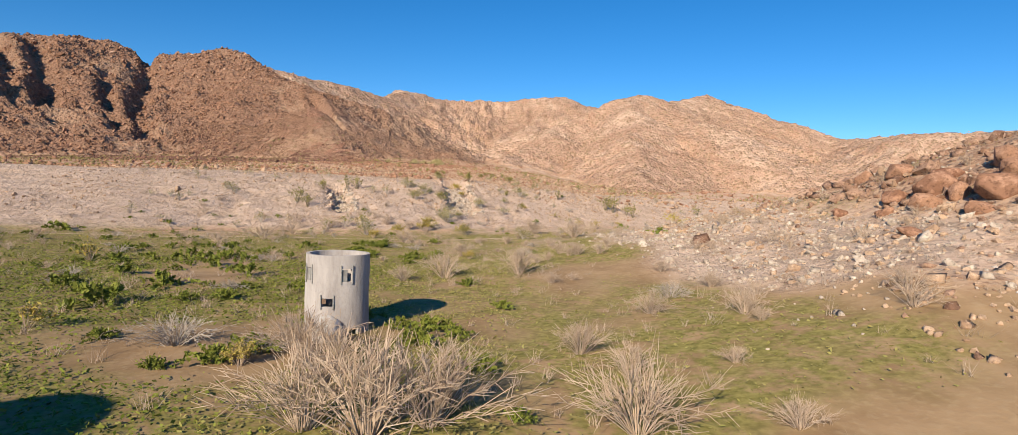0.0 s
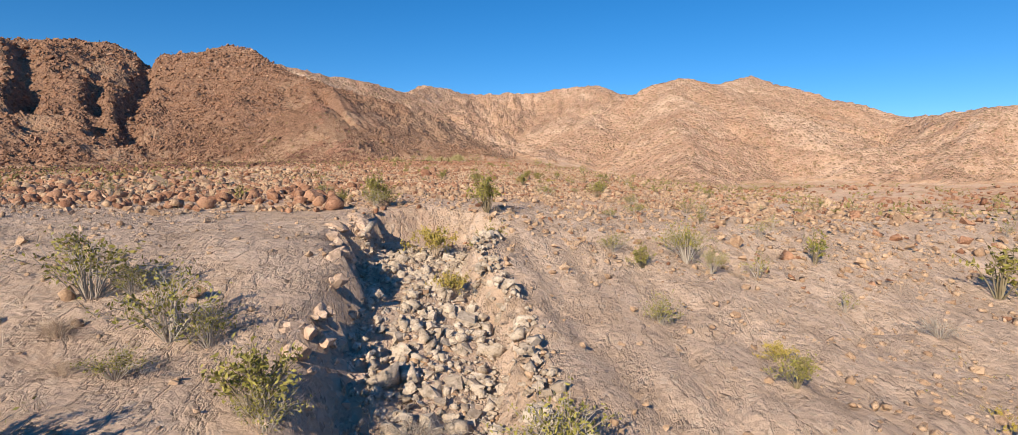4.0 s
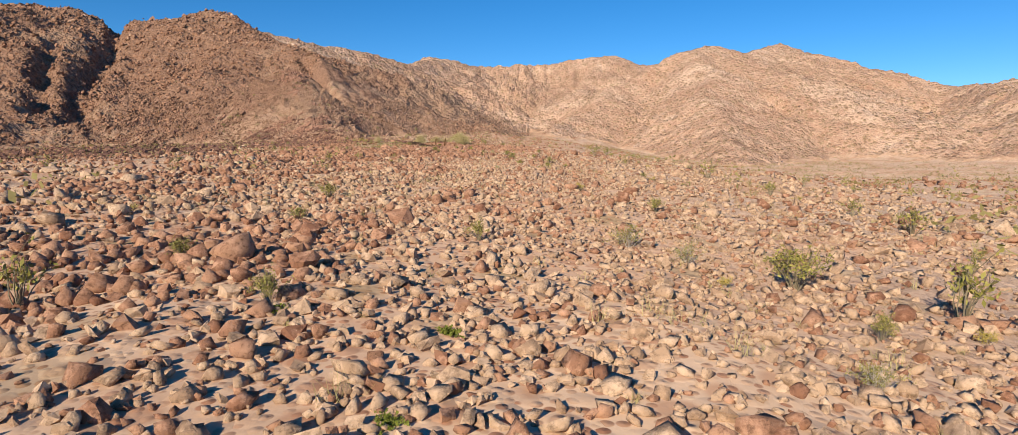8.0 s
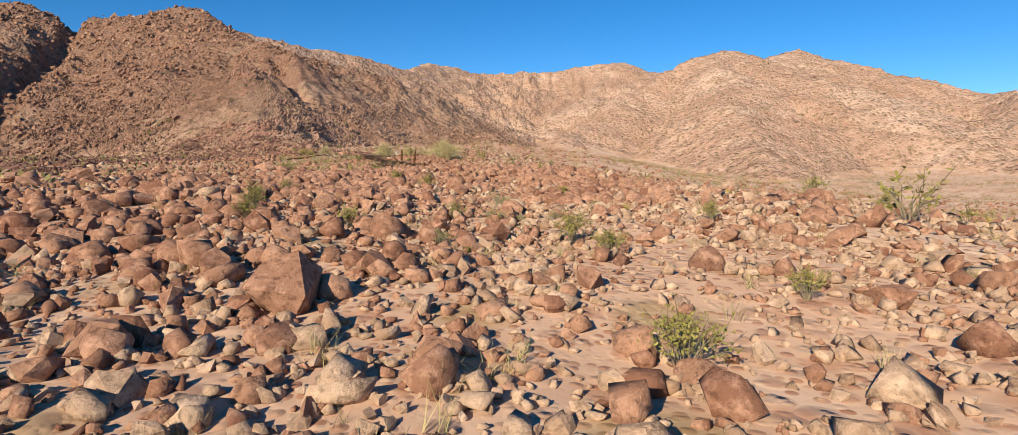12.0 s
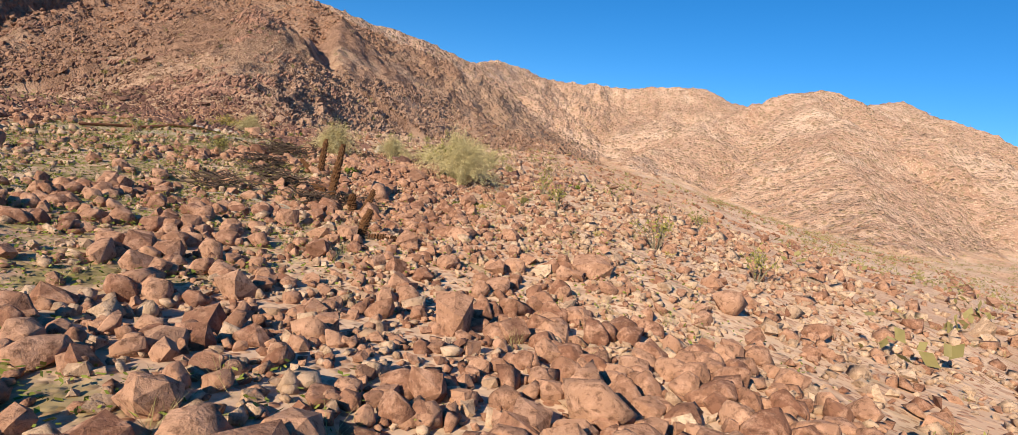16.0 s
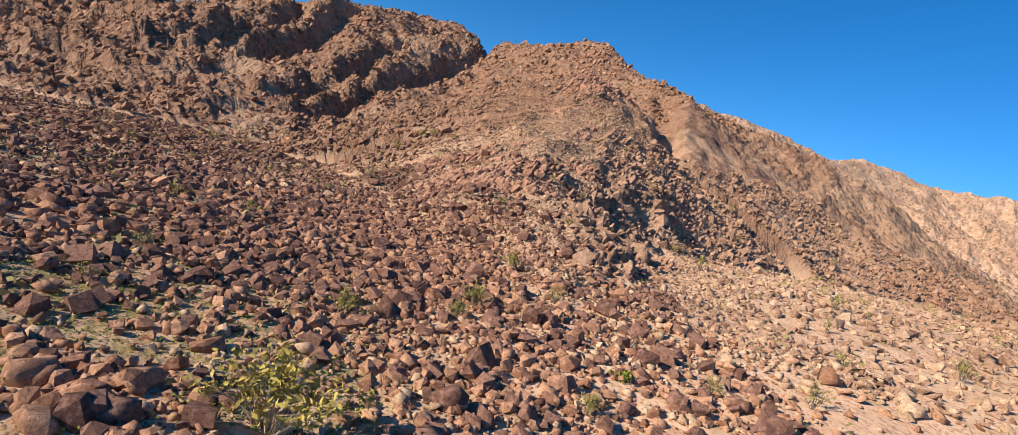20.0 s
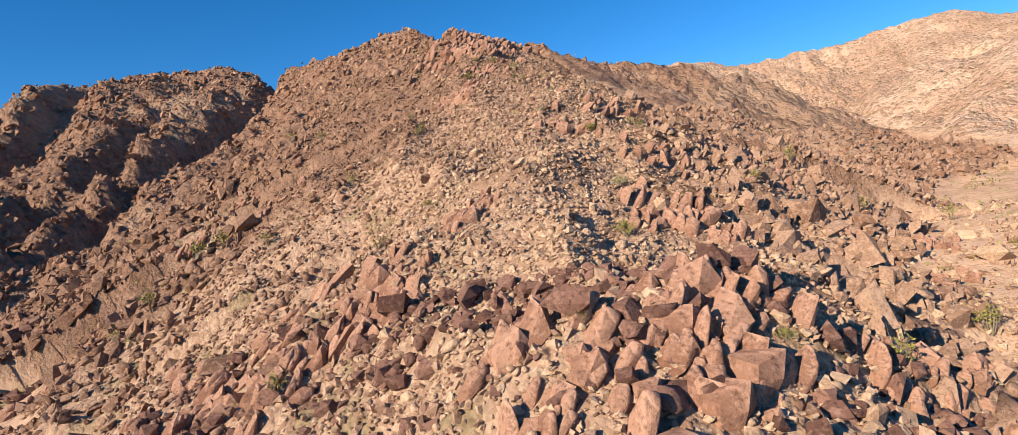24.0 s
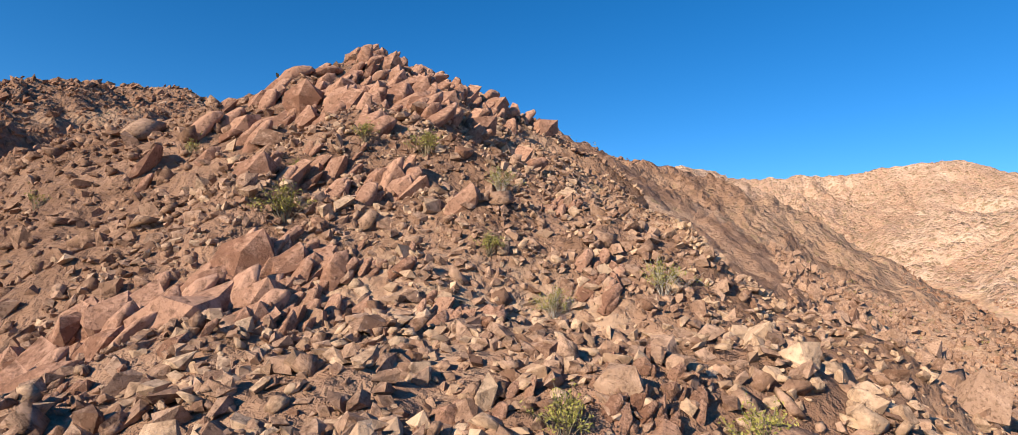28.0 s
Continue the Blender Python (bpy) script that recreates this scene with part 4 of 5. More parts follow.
        root = new("rock_outcrop")
        root.location = (x, y, float(height(x, y)))
        for k in range(n):
            block = part("block", meshes[rng.integers(0, len(meshes))], root)
            m = Matrix(turns[k].tolist()).to_4x4() @ Matrix.Diagonal((*(size[k] * rng.uniform(0.8, 1.25, 3)), 1))
            m.translation = Vector(at[k]) - root.location
            block.matrix_local = m
        tagged(root, "fractured reddish brown bedrock outcrop on the " + ("steep rocky slope" if y > 280 else "scree slope"), "outcrop", "outcrops of the slope")
    x, y = sample(rng, 5200, 262, 345, -42, 30, lambda x, y, u: 0.1 + 0.9 * patchy(x, y, 9.0, 231, 0.0, 0.5))
    scatter("slope_blocks", "angular brown blocks lying on the steep slope", "rocks", BLOCKS + SLABS, x, y, 0.09 + 0.08 * rng.gamma(1.5, 0.8, len(x)), CRAG_ROCK, rng, 0.2, 0.5)
    # broken rock of the mountains, too far to tell apart singly
    for name, rock, x0, x1, y0, y1, count, low, grow in (("mountain_crags", MOUNTAIN_ROCK, -400, -40, 255, 530, 36000, 0.20, 0.24), ("mountain_rubble", MOUNTAIN_ROCK, -150, 40, 325, 580, 26000, 0.18, 0.2), ("far_mountain_crags", FAR_ROCK, -420, 520, 430, 1040, 16000, 0.3, 0.22)):
        x, y = rng.uniform(x0, x1, count), rng.uniform(y0, y1, count)
        _, mask, crag, *_ = land(x, y)
        keep = (mask > 0.6) & (np.abs(x - way_x(y)) > 30) & (rng.uniform(0, 1, count) < 0.35 + 0.3 * patchy(x, y, 16.0, 235) + 0.5 * crag)
        s = np.minimum((low + grow * rng.gamma(1.4, 0.9, count)) * (1 + 0.7 * crag), 0.4 + 0.008 * np.abs(x - way_x(y)))
        scatter(name, "broken reddish brown rock covering the mountain flank", "crags", CHIPS, x[keep], y[keep], s[keep], rock, rng, 0.6, 0.4, 1.0, -0.6, 0.3)


def build_boulders():
    """The largest boulders beside the way, each one a thing."""
    rng = np.random.default_rng(31)
    meshes = [mesh_of("boulder", v, f, RED_BOULDER, edge) for v, f, edge in ROUNDED]
    spots = []
    for y0, y1, n, lo, hi in ((86, 104, 24, 0.10, 0.19), (104, 140, 26, 0.10, 0.2), (140, 166, 44, 0.18, 0.36), (166, 200, 110, 0.16, 0.3), (200, 232, 20, 0.15, 0.28), (232, 256, 30, 0.24, 0.48), (266, 330, 34, 0.14, 0.3)):
        for _ in range(n):
            y = rng.uniform(y0, y1)
            u = rng.normal(-3.0 if y < 200 else -6.0, 6.0)
            s = rng.uniform(lo, hi)
            spots.append((float(way_x(y)) + u, y, s * (0.5 + 0.5 * min(1.0, abs(u) / 4.5))))
    for x, y, s in ((14.9, 23.0, 0.5), (14.0, 19.7, 0.75), (13.1, 18.8, 0.5), (14.1, 17.2, 0.7), (13.1, 16.6, 0.36), (15.0, 20.6, 0.5), (14.8, 25.1, 0.45), (16.0, 19.2, 0.6), (13.5, 21.0, 0.5), (15.4, 18.2, 0.5), (11.2, 16.6, 0.3), (12.4, 22.4, 0.35), (12.6, 20.0, 0.3), (13.9, 18.5, 0.45)):
        spots.append((x, y, s))
    for x, y, s in spots:
        if to_line(np.array(x), np.array(y), ROAD)[0] < 1.6 or to_line(np.array(x), np.array(y), PIPE_LINE)[0] < 1.0 or math.dist((x, y), (-29, 206.5)) < 4:
            continue
        ob = new("boulder", meshes[rng.integers(0, len(meshes))])
        ob.location = (x, y, float(height(x, y)) + 0.2 * s)
        ob.rotation_euler = (rng.normal(0, 0.25), rng.normal(0, 0.25), rng.uniform(0, 6.28))
        ob.scale = s * np.array([rng.uniform(0.9, 1.2), rng.uniform(0.85, 1.1), rng.uniform(0.75, 1.05)])
        where = "among pale stones on the gravel fan" if y < 140 else "in the boulder field" if y < 232 else "on the rocky mountain slope"
        if y < 40:
            where = "on the stony knoll"
        tagged(ob, ("large " if s > 0.4 else "") + "weathered reddish brown boulder " + where, "boulder", "boulders along the way")


def build_talus_rocks():
    """Larger broken rocks below the slope, each one a thing."""
    rng = np.random.default_rng(37)
    meshes = [mesh_of("talus_rock", v, f, TALUS_ROCK, edge[0] if edge else False) for v, f, *edge in ROUNDED[:6] + BLOCKS]
    for _ in range(280):
        y = rng.uniform(226, 268)
        x, s = float(way_x(y)) + rng.normal(-7, 7), rng.uniform(0.16, 0.34)
        if float(off_track(np.array(x), np.array(y))) < 0.9 or float(herby(np.array(x), np.array(y))) > 0.5:
            continue
        ob = new("talus_rock", meshes[rng.integers(0, len(meshes))])
        ob.location = (x, y, float(height(x, y)) + 0.2 * s)
        ob.rotation_euler = (rng.normal(0, 0.3), rng.normal(0, 0.3), rng.uniform(0, 6.28))
        ob.scale = s * np.array([rng.uniform(0.9, 1.25), rng.uniform(0.85, 1.1), rng.uniform(0.8, 1.1)])
        tagged(ob, "angular dark red broken rock on the talus below the slope", "rock", "talus rocks")


build_talus_rocks()
build_stones()
build_outcrops()
build_boulders()


# ---- plants ----
def shrub_lines(rng, stems, tall, wide, bend, twigs, thick, droop=0.0):
    lines, fine, tips = [], [], []
    for _ in range(stems):
        a, lean = rng.uniform(0, 6.283), abs(rng.normal(0, 0.55)) + 0.08
        reach = min(lean, 1.25) * wide
        top = tall * rng.uniform(0.62, 1.0) * (1 - 0.28 * min(lean, 1.3))
        p0 = np.array([0.06 * wide * math.cos(a), 0.06 * wide * math.sin(a), -0.03])
        p3 = np.array([reach * math.cos(a), reach * math.sin(a), top])
        mid = [p0 + (p3 - p0) * t + np.array([0, 0, bend * tall * math.sin(math.pi * t) * 0.5]) + rng.normal(0, 0.025 * tall, 3) for t in (0.35, 0.7)]
        p3[2] -= droop * reach
        pts = [p0, *mid, p3]
        lines.append([(p, thick * (1 - 0.75 * k / 3)) for k, p in enumerate(pts)])
        tips.append((pts[3], pts[3] - pts[2]))
        for _ in range(twigs):
            t = rng.uniform(0.3, 0.95)
            k = 1 if t < 0.66 else 2
            q0 = pts[k] + (pts[k + 1] - pts[k]) * rng.uniform(0, 1)
            way = (pts[3] - pts[1]) / (np.linalg.norm(pts[3] - pts[1]) + 1e-6) + rng.normal(0, 0.55, 3)
            q1 = q0 + way * tall * rng.uniform(0.10, 0.26) - np.array([0, 0, droop * 0.2])
            fine.append([(q0, thick * 0.6), (q1, thick * 0.3)])
            tips.append((q1, q1 - q0))
    return lines, fine, tips


def leaf_mesh(name, rng, tips, per_tip, size, around, material):
    n = len(tips) * per_tip
    at = np.repeat(np.array([t for t, _ in tips]), per_tip, 0) - rng.uniform(0, 0.85, (n, 1)) * np.repeat(np.array([w for _, w in tips]), per_tip, 0)
    at = at + rng.normal(0, around, (n, 3))
    at[:, 2] = np.maximum(at[:, 2], 0.02)
    a, b = rng.normal(size=(n, 3)), rng.normal(size=(n, 3))
    a /= np.linalg.norm(a, axis=1, keepdims=True)
    b -= (a * b).sum(1, keepdims=True) * a
    b /= np.linalg.norm(b, axis=1, keepdims=True)
    s = size * rng.uniform(0.6, 1.3, (n, 1))
    verts = np.stack([at - a * s, at + b * s * 0.45, at + a * s, at - b * s * 0.45], 1).reshape(-1, 3)
    return mesh_of(name, verts, np.arange(4 * n).reshape(-1, 4), material)


def shrub(kind, seed, lite=False):
    """A shrub at the origin, one metre or so across: the thing with its stems and, where it has them, its leaves."""
    rng = np.random.default_rng(seed)
    name, label, tall, wide, stems, twigs, leaf, per, size, stem_mat, leaf_mat, thick, droop = {
        "creosote": ("creosote_bush", "olive green creosote bush with thin woody stems", 0.95, 0.55, 22, 5, "leaves", 6, 0.036, CREOSOTE_STEM, CREOSOTE_LEAF, 0.010, 0.0),
        "sparse": ("sparse_bush", "sparse half-dry grey-green desert bush", 0.8, 0.62, 30, 6, "leaves", 4, 0.028, GREY_TWIG, CREOSOTE_LEAF, 0.008, 0.05),
        "dry": ("dry_bush", "leafless dry bush of pale tan twigs", 0.72, 0.9, 58, 12, "", 0, 0, DRY_TWIG, None, 0.0068, 0.0),
        "grey": ("grey_bush", "low leafless bush of grey tangled twigs", 0.46, 0.85, 54, 12, "", 0, 0, GREY_TWIG, None, 0.0065, 0.1),
        "yellow": ("yellow_bush", "dense rounded yellow-green desert bush", 0.62, 0.58, 30, 5, "leaves", 6, 0.034, DRY_TWIG, YELLOW_LEAF, 0.006, 0.0),
        "herb": ("green_herb", "low bright green leafy herb on sandy soil", 0.32, 0.46, 24, 5, "leaves", 6, 0.042, HERB_LEAF, HERB_LEAF, 0.006, 0.1),
        "palo": ("palo_verde_bush", "large straw-green palo verde bush with drooping wands", 1.55, 1.15, 120, 10, "leaves", 3, 0.03, PALO_TWIG, PALO_TWIG, 0.0062, 0.45),
    }[kind]
    if lite:
        stems, twigs, per, size, thick = stems // 2, max(3, twigs * 2 // 3), max(2, per // 2) if per else 0, size * 1.5, thick * 1.5
    root = new(name)
    lines, fine, tips = shrub_lines(rng, stems, tall, wide, 0.25, twigs, thick, droop)
    v, f = tubes(lines)
    tagged(part("branchwork", mesh_of("branchwork", v, f, stem_mat), root), kind="stuff")
    v, f = tubes(fine)
    tagged(part("twig_crown", mesh_of("twig_crown", v, f, stem_mat), root), kind="stuff")
    if leaf:
        tagged(part("foliage", leaf_mesh("foliage", rng, tips, per, size, 0.035 * tall, leaf_mat), root), kind="stuff")
    return tagged(root, label, "shrub" if kind != "herb" else "herb", {"herb": "green herbs"}.get(kind, "desert shrubs"))


KINDS = ("creosote", "sparse", "dry", "grey", "yellow", "herb", "palo")
PROTOTYPES = {}
_prng = np.random.default_rng(77)


def plant(kind, x, y, size):
    """Plants one shrub; the first of a kind are built, later ones are copies of them. Shrubs away from the way have fewer, stouter twigs."""
    lite = abs(x - float(way_x(y))) > 7
    made = PROTOTYPES.setdefault((kind, lite), [])
    turn, s = _prng.uniform(0, 6.283), size * _prng.uniform(0.92, 1.08)
    m = Matrix.LocRotScale((x, y, float(height(x, y)) - 0.02), Euler((0, 0, turn)), None)
    if len(made) < 3:
        ob = shrub(kind, 100 * KINDS.index(kind) + len(made) + 1 + 50 * lite, lite)
        made.append(ob)
        ob.scale = (s, s, s * _prng.uniform(0.9, 1.1))
        ob.matrix_basis = m @ Matrix.Diagonal((*ob.scale, 1))
    else:
        ob = copy_thing(made[_prng.integers(0, 3)], m)
        ob.scale = (s, s, s * _prng.uniform(0.85, 1.15))
    return ob


for x, y, s in ((-3.1, 42.1, 0.93), (-15.7, 46.5, 1.36), (-14.1, 54.9, 1.44), (11.6, 66.7, 2.08), (13.6, 65.7, 1.43), (-14.9, 54.6, 1.35), (-16.6, 53.2, 1.18), (-8.6, 53.2, 0.8), (1.2, 58.4, 0.75), (10.8, 67.1, 2.2), (13, 66.2, 1.5), (23, 73.1, 1.38), (-12.2, 66.2, 0.77), (-8, 66.3, 1.03), (-4.6, 66.1, 1.27), (-9.1, 66.5, 0.49), (-7.7, 66.4, 0.75), (-4.3, 64.5, 1.08), (-5.2, 69.2, 0.39), (-0.1, 79.1, 1.07), (-0.3, 64.4, 0.69), (2.6, 69.9, 0.53), (3.1, 73.9, 0.84), (5.4, 67.2, 1.08),):
    plant("creosote", x, y, s)
for x, y, s in ((-2.7, 55.1, 1.14), (-5, 47.8, 1.37), (-8.3, 53, 1.08), (-11.1, 54, 1.22), (-7.5, 56.2, 0.76), (-9.2, 57.1, 0.72), (-6.1, 54.8, 0.7), (-1, 65.1, 0.77), (1.1, 65.5, 1.33), (-4.3, 50, 0.83), (0.5, 70.6, 0.75), (1, 66.8, 0.43), (1.6, 64.8, 0.8), (2.9, 65, 0.81), (4.3, 68.8, 0.77),):
    plant("sparse", x, y, s)
for x, y, s in ((-1.6, 7, 1.66), (-2.4, 7.1, 1.28), (-0.9, 7.4, 1.34), (1.4, 10.9, 0.89), (3.8, 9.7, 0.42), (2.1, 9.6, 0.6), (1.7, 7.3, 1.1), (3.6, 7.1, 0.5), (-2.1, 20.1, 1.1), (-3.4, 19.4, 0.61), (0.4, 20.2, 1.1), (7.9, 11.7, 0.82), (-13.6, 33.1, 1.29), (-13.9, 28.7, 1.12), (-13.8, 38.1, 1.19), (-2.1, 28, 1.13), (3.9, 35.7, 1.33), (2.3, 30.3, 0.5), (2.3, 26.1, 0.68), (3.2, 29.9, 0.35), (1.5, 43.7, 1.08), (1, 33.3, 0.52), (-12.3, 41.3, 0.99), (-15, 36, 0.84), (-14.3, 40.8, 0.88), (-0.1, 34.9, 0.64), (5.9, 32, 0.73), (-0.5, 30.2, 0.41), (-1.8, 35.8, 0.47), (-10.2, 45.1, 0.84),):
    plant("dry", x, y, s)
for x, y, s in ((-5.9, 36.1, 0.55), (1.2, 49.2, 0.86), (2.1, 47.6, 1.33),):
    plant("dry", x, y, s)
for x, y, s in ((4.3, 15.6, 0.96), (-5.9, 10.6, 1.09), (-4.7, 30.5, 0.75), (0.7, 27.8, 0.77), (-10.7, 36.5, 0.75), (-4.7, 56.1, 0.92), (6.3, 62.8, 1.04), (-3.4, 47.5, 0.52), (5.3, 49.5, 1.02), (-2.4, 49.5, 0.61), (-4.3, 61.4, 0.34), (-3.8, 61.3, 0.26),):
    plant("grey", x, y, s)
for x, y, s in ((-4.2, 9.4, 0.63), (-15.4, 21.9, 1.1), (-9.2, 11.4, 0.87), (-1.7, 26.5, 0.69), (-6.2, 43.9, 1.29), (-6.7, 38.1, 0.67), (9.4, 34.3, 1.3), (-8.4, 37, 0.87), (-10.8, 43.5, 1.27), (8.2, 56.1, 1.42), (6.6, 56.4, 0.97), (-5.7, 63.5, 1.1), (-4.9, 61.1, 0.82),):
    plant("yellow", x, y, s)
for x, y, s in ((-1.6, 12.6, 1.05), (-2.3, 12.7, 0.79), (-4, 12.3, 0.9), (-0.4, 9.8, 0.92), (0.2, 7.6, 0.56), (-1.2, 18.5, 0.77), (-0.1, 15, 0.78), (-9.7, 14, 1.76), (-9.7, 16.8, 1.57), (-8.4, 19.2, 1.6), (-25.8, 34.2, 2.2), (-1.7, 11.4, 1.07), (-1, 12, 0.75), (7.6, 30.1, 1.31), (-8.7, 27.2, 0.56), (2.5, 54.4, 0.9), (10.9, 57.8, 1.7), (6, 68.5, 0.85),):
    plant("herb", x, y, s)
for x, y, s in ((-7.3, 87.8, 0.99), (-10.3, 92.2, 0.76), (-0.7, 95.3, 0.88), (-4.1, 84.8, 0.82), (6.2, 97.8, 1.15), (-12.9, 98.4, 0.64), (-15.8, 104.3, 0.82), (4.4, 117.5, 1.17), (3.7, 92.1, 0.82), (-11.9, 104.1, 0.5), (-9.6, 109.4, 0.52), (-3.3, 107.9, 1.2), (-1.5, 105.9, 1.07), (-14.9, 106.9, 0.54), (-15.3, 113, 0.6), (-16.4, 118.3, 0.79), (-4.4, 117, 0.63), (5.5, 134, 1.12), (4.1, 121, 0.94), (3.4, 140.4, 1.51), (-10.2, 139.2, 0.48), (-8.1, 140.5, 0.63), (-3.5, 157.5, 1.82), (-11.3, 147, 0.64), (-12.1, 152.7, 0.76), (-6.9, 139, 0.39), (-8.2, 135.3, 0.55), (-25.2, 148.9, 0.83), (-21.7, 147.9, 0.78), (-27.4, 147.8, 0.95),):
    plant("creosote", x, y, s)
for x, y, s in ((-19.9, 143.1, 0.56), (-27, 218, 2.2), (-14.6, 155.1, 0.51), (-12.1, 161.7, 0.56), (-16.5, 153.5, 0.53), (-11.5, 151.7, 0.6), (-9.1, 154.7, 0.56), (-20.3, 159.1, 0.53), (-19.5, 155.5, 0.67), (-1.3, 168.4, 1.4), (-19.2, 167.3, 0.71), (-16.8, 162.6, 0.67), (-18.8, 153.8, 0.42), (-15.6, 186.1, 0.75), (-14.4, 178.1, 0.64), (-36.4, 194.5, 1.57), (-27.4, 192, 0.98), (-13.3, 177, 0.34), (-13.1, 174.5, 0.42), (-14.7, 182.3, 0.41), (-16.9, 207.8, 1.3), (-13.8, 207.5, 1.28),):
    plant("creosote", x, y, s)
for x, y, s in ((-4.7, 92.6, 0.51), (-4.6, 87.1, 0.35), (-11.6, 92.2, 0.46), (5.6, 108.3, 1.03), (-4.9, 109.7, 0.63), (-4.7, 102.3, 0.42), (-6.1, 110.8, 0.79), (-11.5, 135.2, 0.29), (-13.7, 154.4, 0.55), (-13.8, 156.8, 0.48), (-14.4, 152.2, 0.39), (-11.3, 157.8, 0.32), (-13.1, 154.7, 0.29), (-12.4, 155, 0.36), (-13.9, 182, 0.44), (2.7, 205.2, 1.55), (-18.9, 180.8, 0.5),):
    plant("sparse", x, y, s)
for x, y, s in ((-16.6, 137.2, 0.42), (-23.7, 182.8, 0.62),):
    plant("grey", x, y, s)
for x, y, s in ((-25.7, 180.7, 1.13),):
    plant("yellow", x, y, s)
for x, y, s in ((-9.2, 103.2, 0.45), (-9.3, 100.7, 0.4), (-11.6, 103.8, 0.41), (-12, 135, 0.27), (-13.9, 151.9, 0.34), (-18.8, 178.9, 0.55), (-16.3, 175.6, 0.27), (-20.6, 180.6, 0.56),):
    plant("herb", x, y, s)
for x, y, s in ((-26.3, 217.6, 1.53),):
    plant("palo", x, y, s)
for x, y, s in ((-35.6, 212.4, 1.09), (-21.6, 216, 1.28), (-20.5, 211.6, 1.16), (-42.3, 215.1, 0.88), (-34.5, 208.4, 0.7), (-47, 225, 1.15), (-40.7, 221.8, 0.59), (-63, 237.7, 0.86), (-79.3, 246.1, 1.45), (-58.9, 249.3, 1.1), (-51.2, 245.7, 0.8), (-59.5, 243.8, 1.16), (-67.7, 240.8, 0.95), (-76.5, 248.9, 1.32), (-49.8, 250.4, 0.79), (-63.3, 256.7, 1.09), (-47.6, 253.4, 1), (-53.8, 289.8, 1.56), (-44.3, 269.6, 1.54), (-117.2, 255.7, 1.68), (-58.2, 247.6, 0.74), (-58.4, 254, 0.91),):
    plant("creosote", x, y, s)
for x, y, s in ((-45.8, 226.8, 0.72),):
    plant("sparse", x, y, s)
for x, y, s in ((-28, 205.3, 0.41), (-27.1, 214.6, 0.41), (-37.1, 229.7, 0.36),):
    plant("grey", x, y, s)
for x, y, s in ((-53, 237.8, 2.2),):
    plant("yellow", x, y, s)
for x, y, s in ((-23.8, 210.2, 0.93), (-29.7, 212.8, 0.89), (-26.9, 205.1, 0.75), (-27.3, 207.6, 0.8), (-22.6, 210.1, 0.69), (-20.8, 229.5, 1.7), (-36.1, 225.6, 0.86), (-37.2, 222.4, 0.9), (-40.4, 224.9, 0.91), (-51.8, 248.5, 1.11),):
    plant("herb", x, y, s)
for x, y, s in ((-25.6, 216.3, 1.37), (-35.8, 223.5, 1.43), (-36.6, 224.2, 0.98), (-47.9, 233.3, 1.09), (-35.5, 223.2, 0.99), (-32.7, 225.5, 1.05), (-31.3, 228.6, 1.15), (-30.0, 231.2, 0.95), (-29.9, 227.4, 0.9), (-28.2, 226.9, 1.6), (-27.0, 229.8, 1.2), (-31.8, 246.8, 1.46), (-34.4, 230.2, 0.95),):
    plant("palo", x, y, s)
for x, y, s in ((-66, 289.8, 1.63), (-66.3, 265.5, 0.88), (-72.2, 265.1, 0.74), (-95.2, 270.8, 1.25), (-66.7, 277.4, 1.11), (-73.9, 268.7, 0.4), (-100.6, 271.4, 1.08), (-96.8, 290.1, 0.95), (-114.7, 295.4, 1.71), (-117.1, 291, 1.77), (-82.3, 284.9, 0.71), (-81.1, 275.8, 0.35), (-78.9, 301.3, 1.32), (-77.5, 277.6, 0.41), (-75.3, 279.9, 0.78), (-70.7, 293.5, 1.61), (-90.6, 276.9, 0.73), (-92.7, 284.9, 0.73), (-90.8, 286.1, 0.5), (-117.5, 295.2, 1.97), (-106.3, 291.6, 0.87), (-98.3, 298, 0.74), (-85.2, 302.9, 0.98), (-76.8, 324.6, 1.58), (-72.3, 316.8, 1.27), (-64.1, 331.5, 2.06), (-102, 295.1, 0.93), (-68.5, 364.6, 2.2), (-86.9, 298, 0.8), (-98.4, 297.7, 0.64),):
    plant("creosote", x, y, s)
for x, y, s in ((-104.1, 305.8, 0.86), (-114.3, 306.5, 1.23), (-86.1, 304, 0.74), (-99.8, 313.7, 0.73), (-101.1, 313.1, 0.55), (-107.9, 313.9, 0.6), (-100.5, 310.1, 0.85), (-93.8, 305.7, 0.41), (-96.7, 310.7, 0.51), (-110.5, 311.5, 0.63), (-92.6, 306.5, 0.51), (-101.8, 311.7, 0.34),):
    plant("creosote", x, y, s)
for x, y, s in ((-83.4, 289, 0.68), (-91, 303.7, 0.49), (-90.2, 299.1, 0.51), (-92.2, 296.9, 0.37), (-97.8, 313.6, 0.71), (-94, 311.5, 0.73), (-95.5, 310.5, 0.56),):
    plant("sparse", x, y, s)
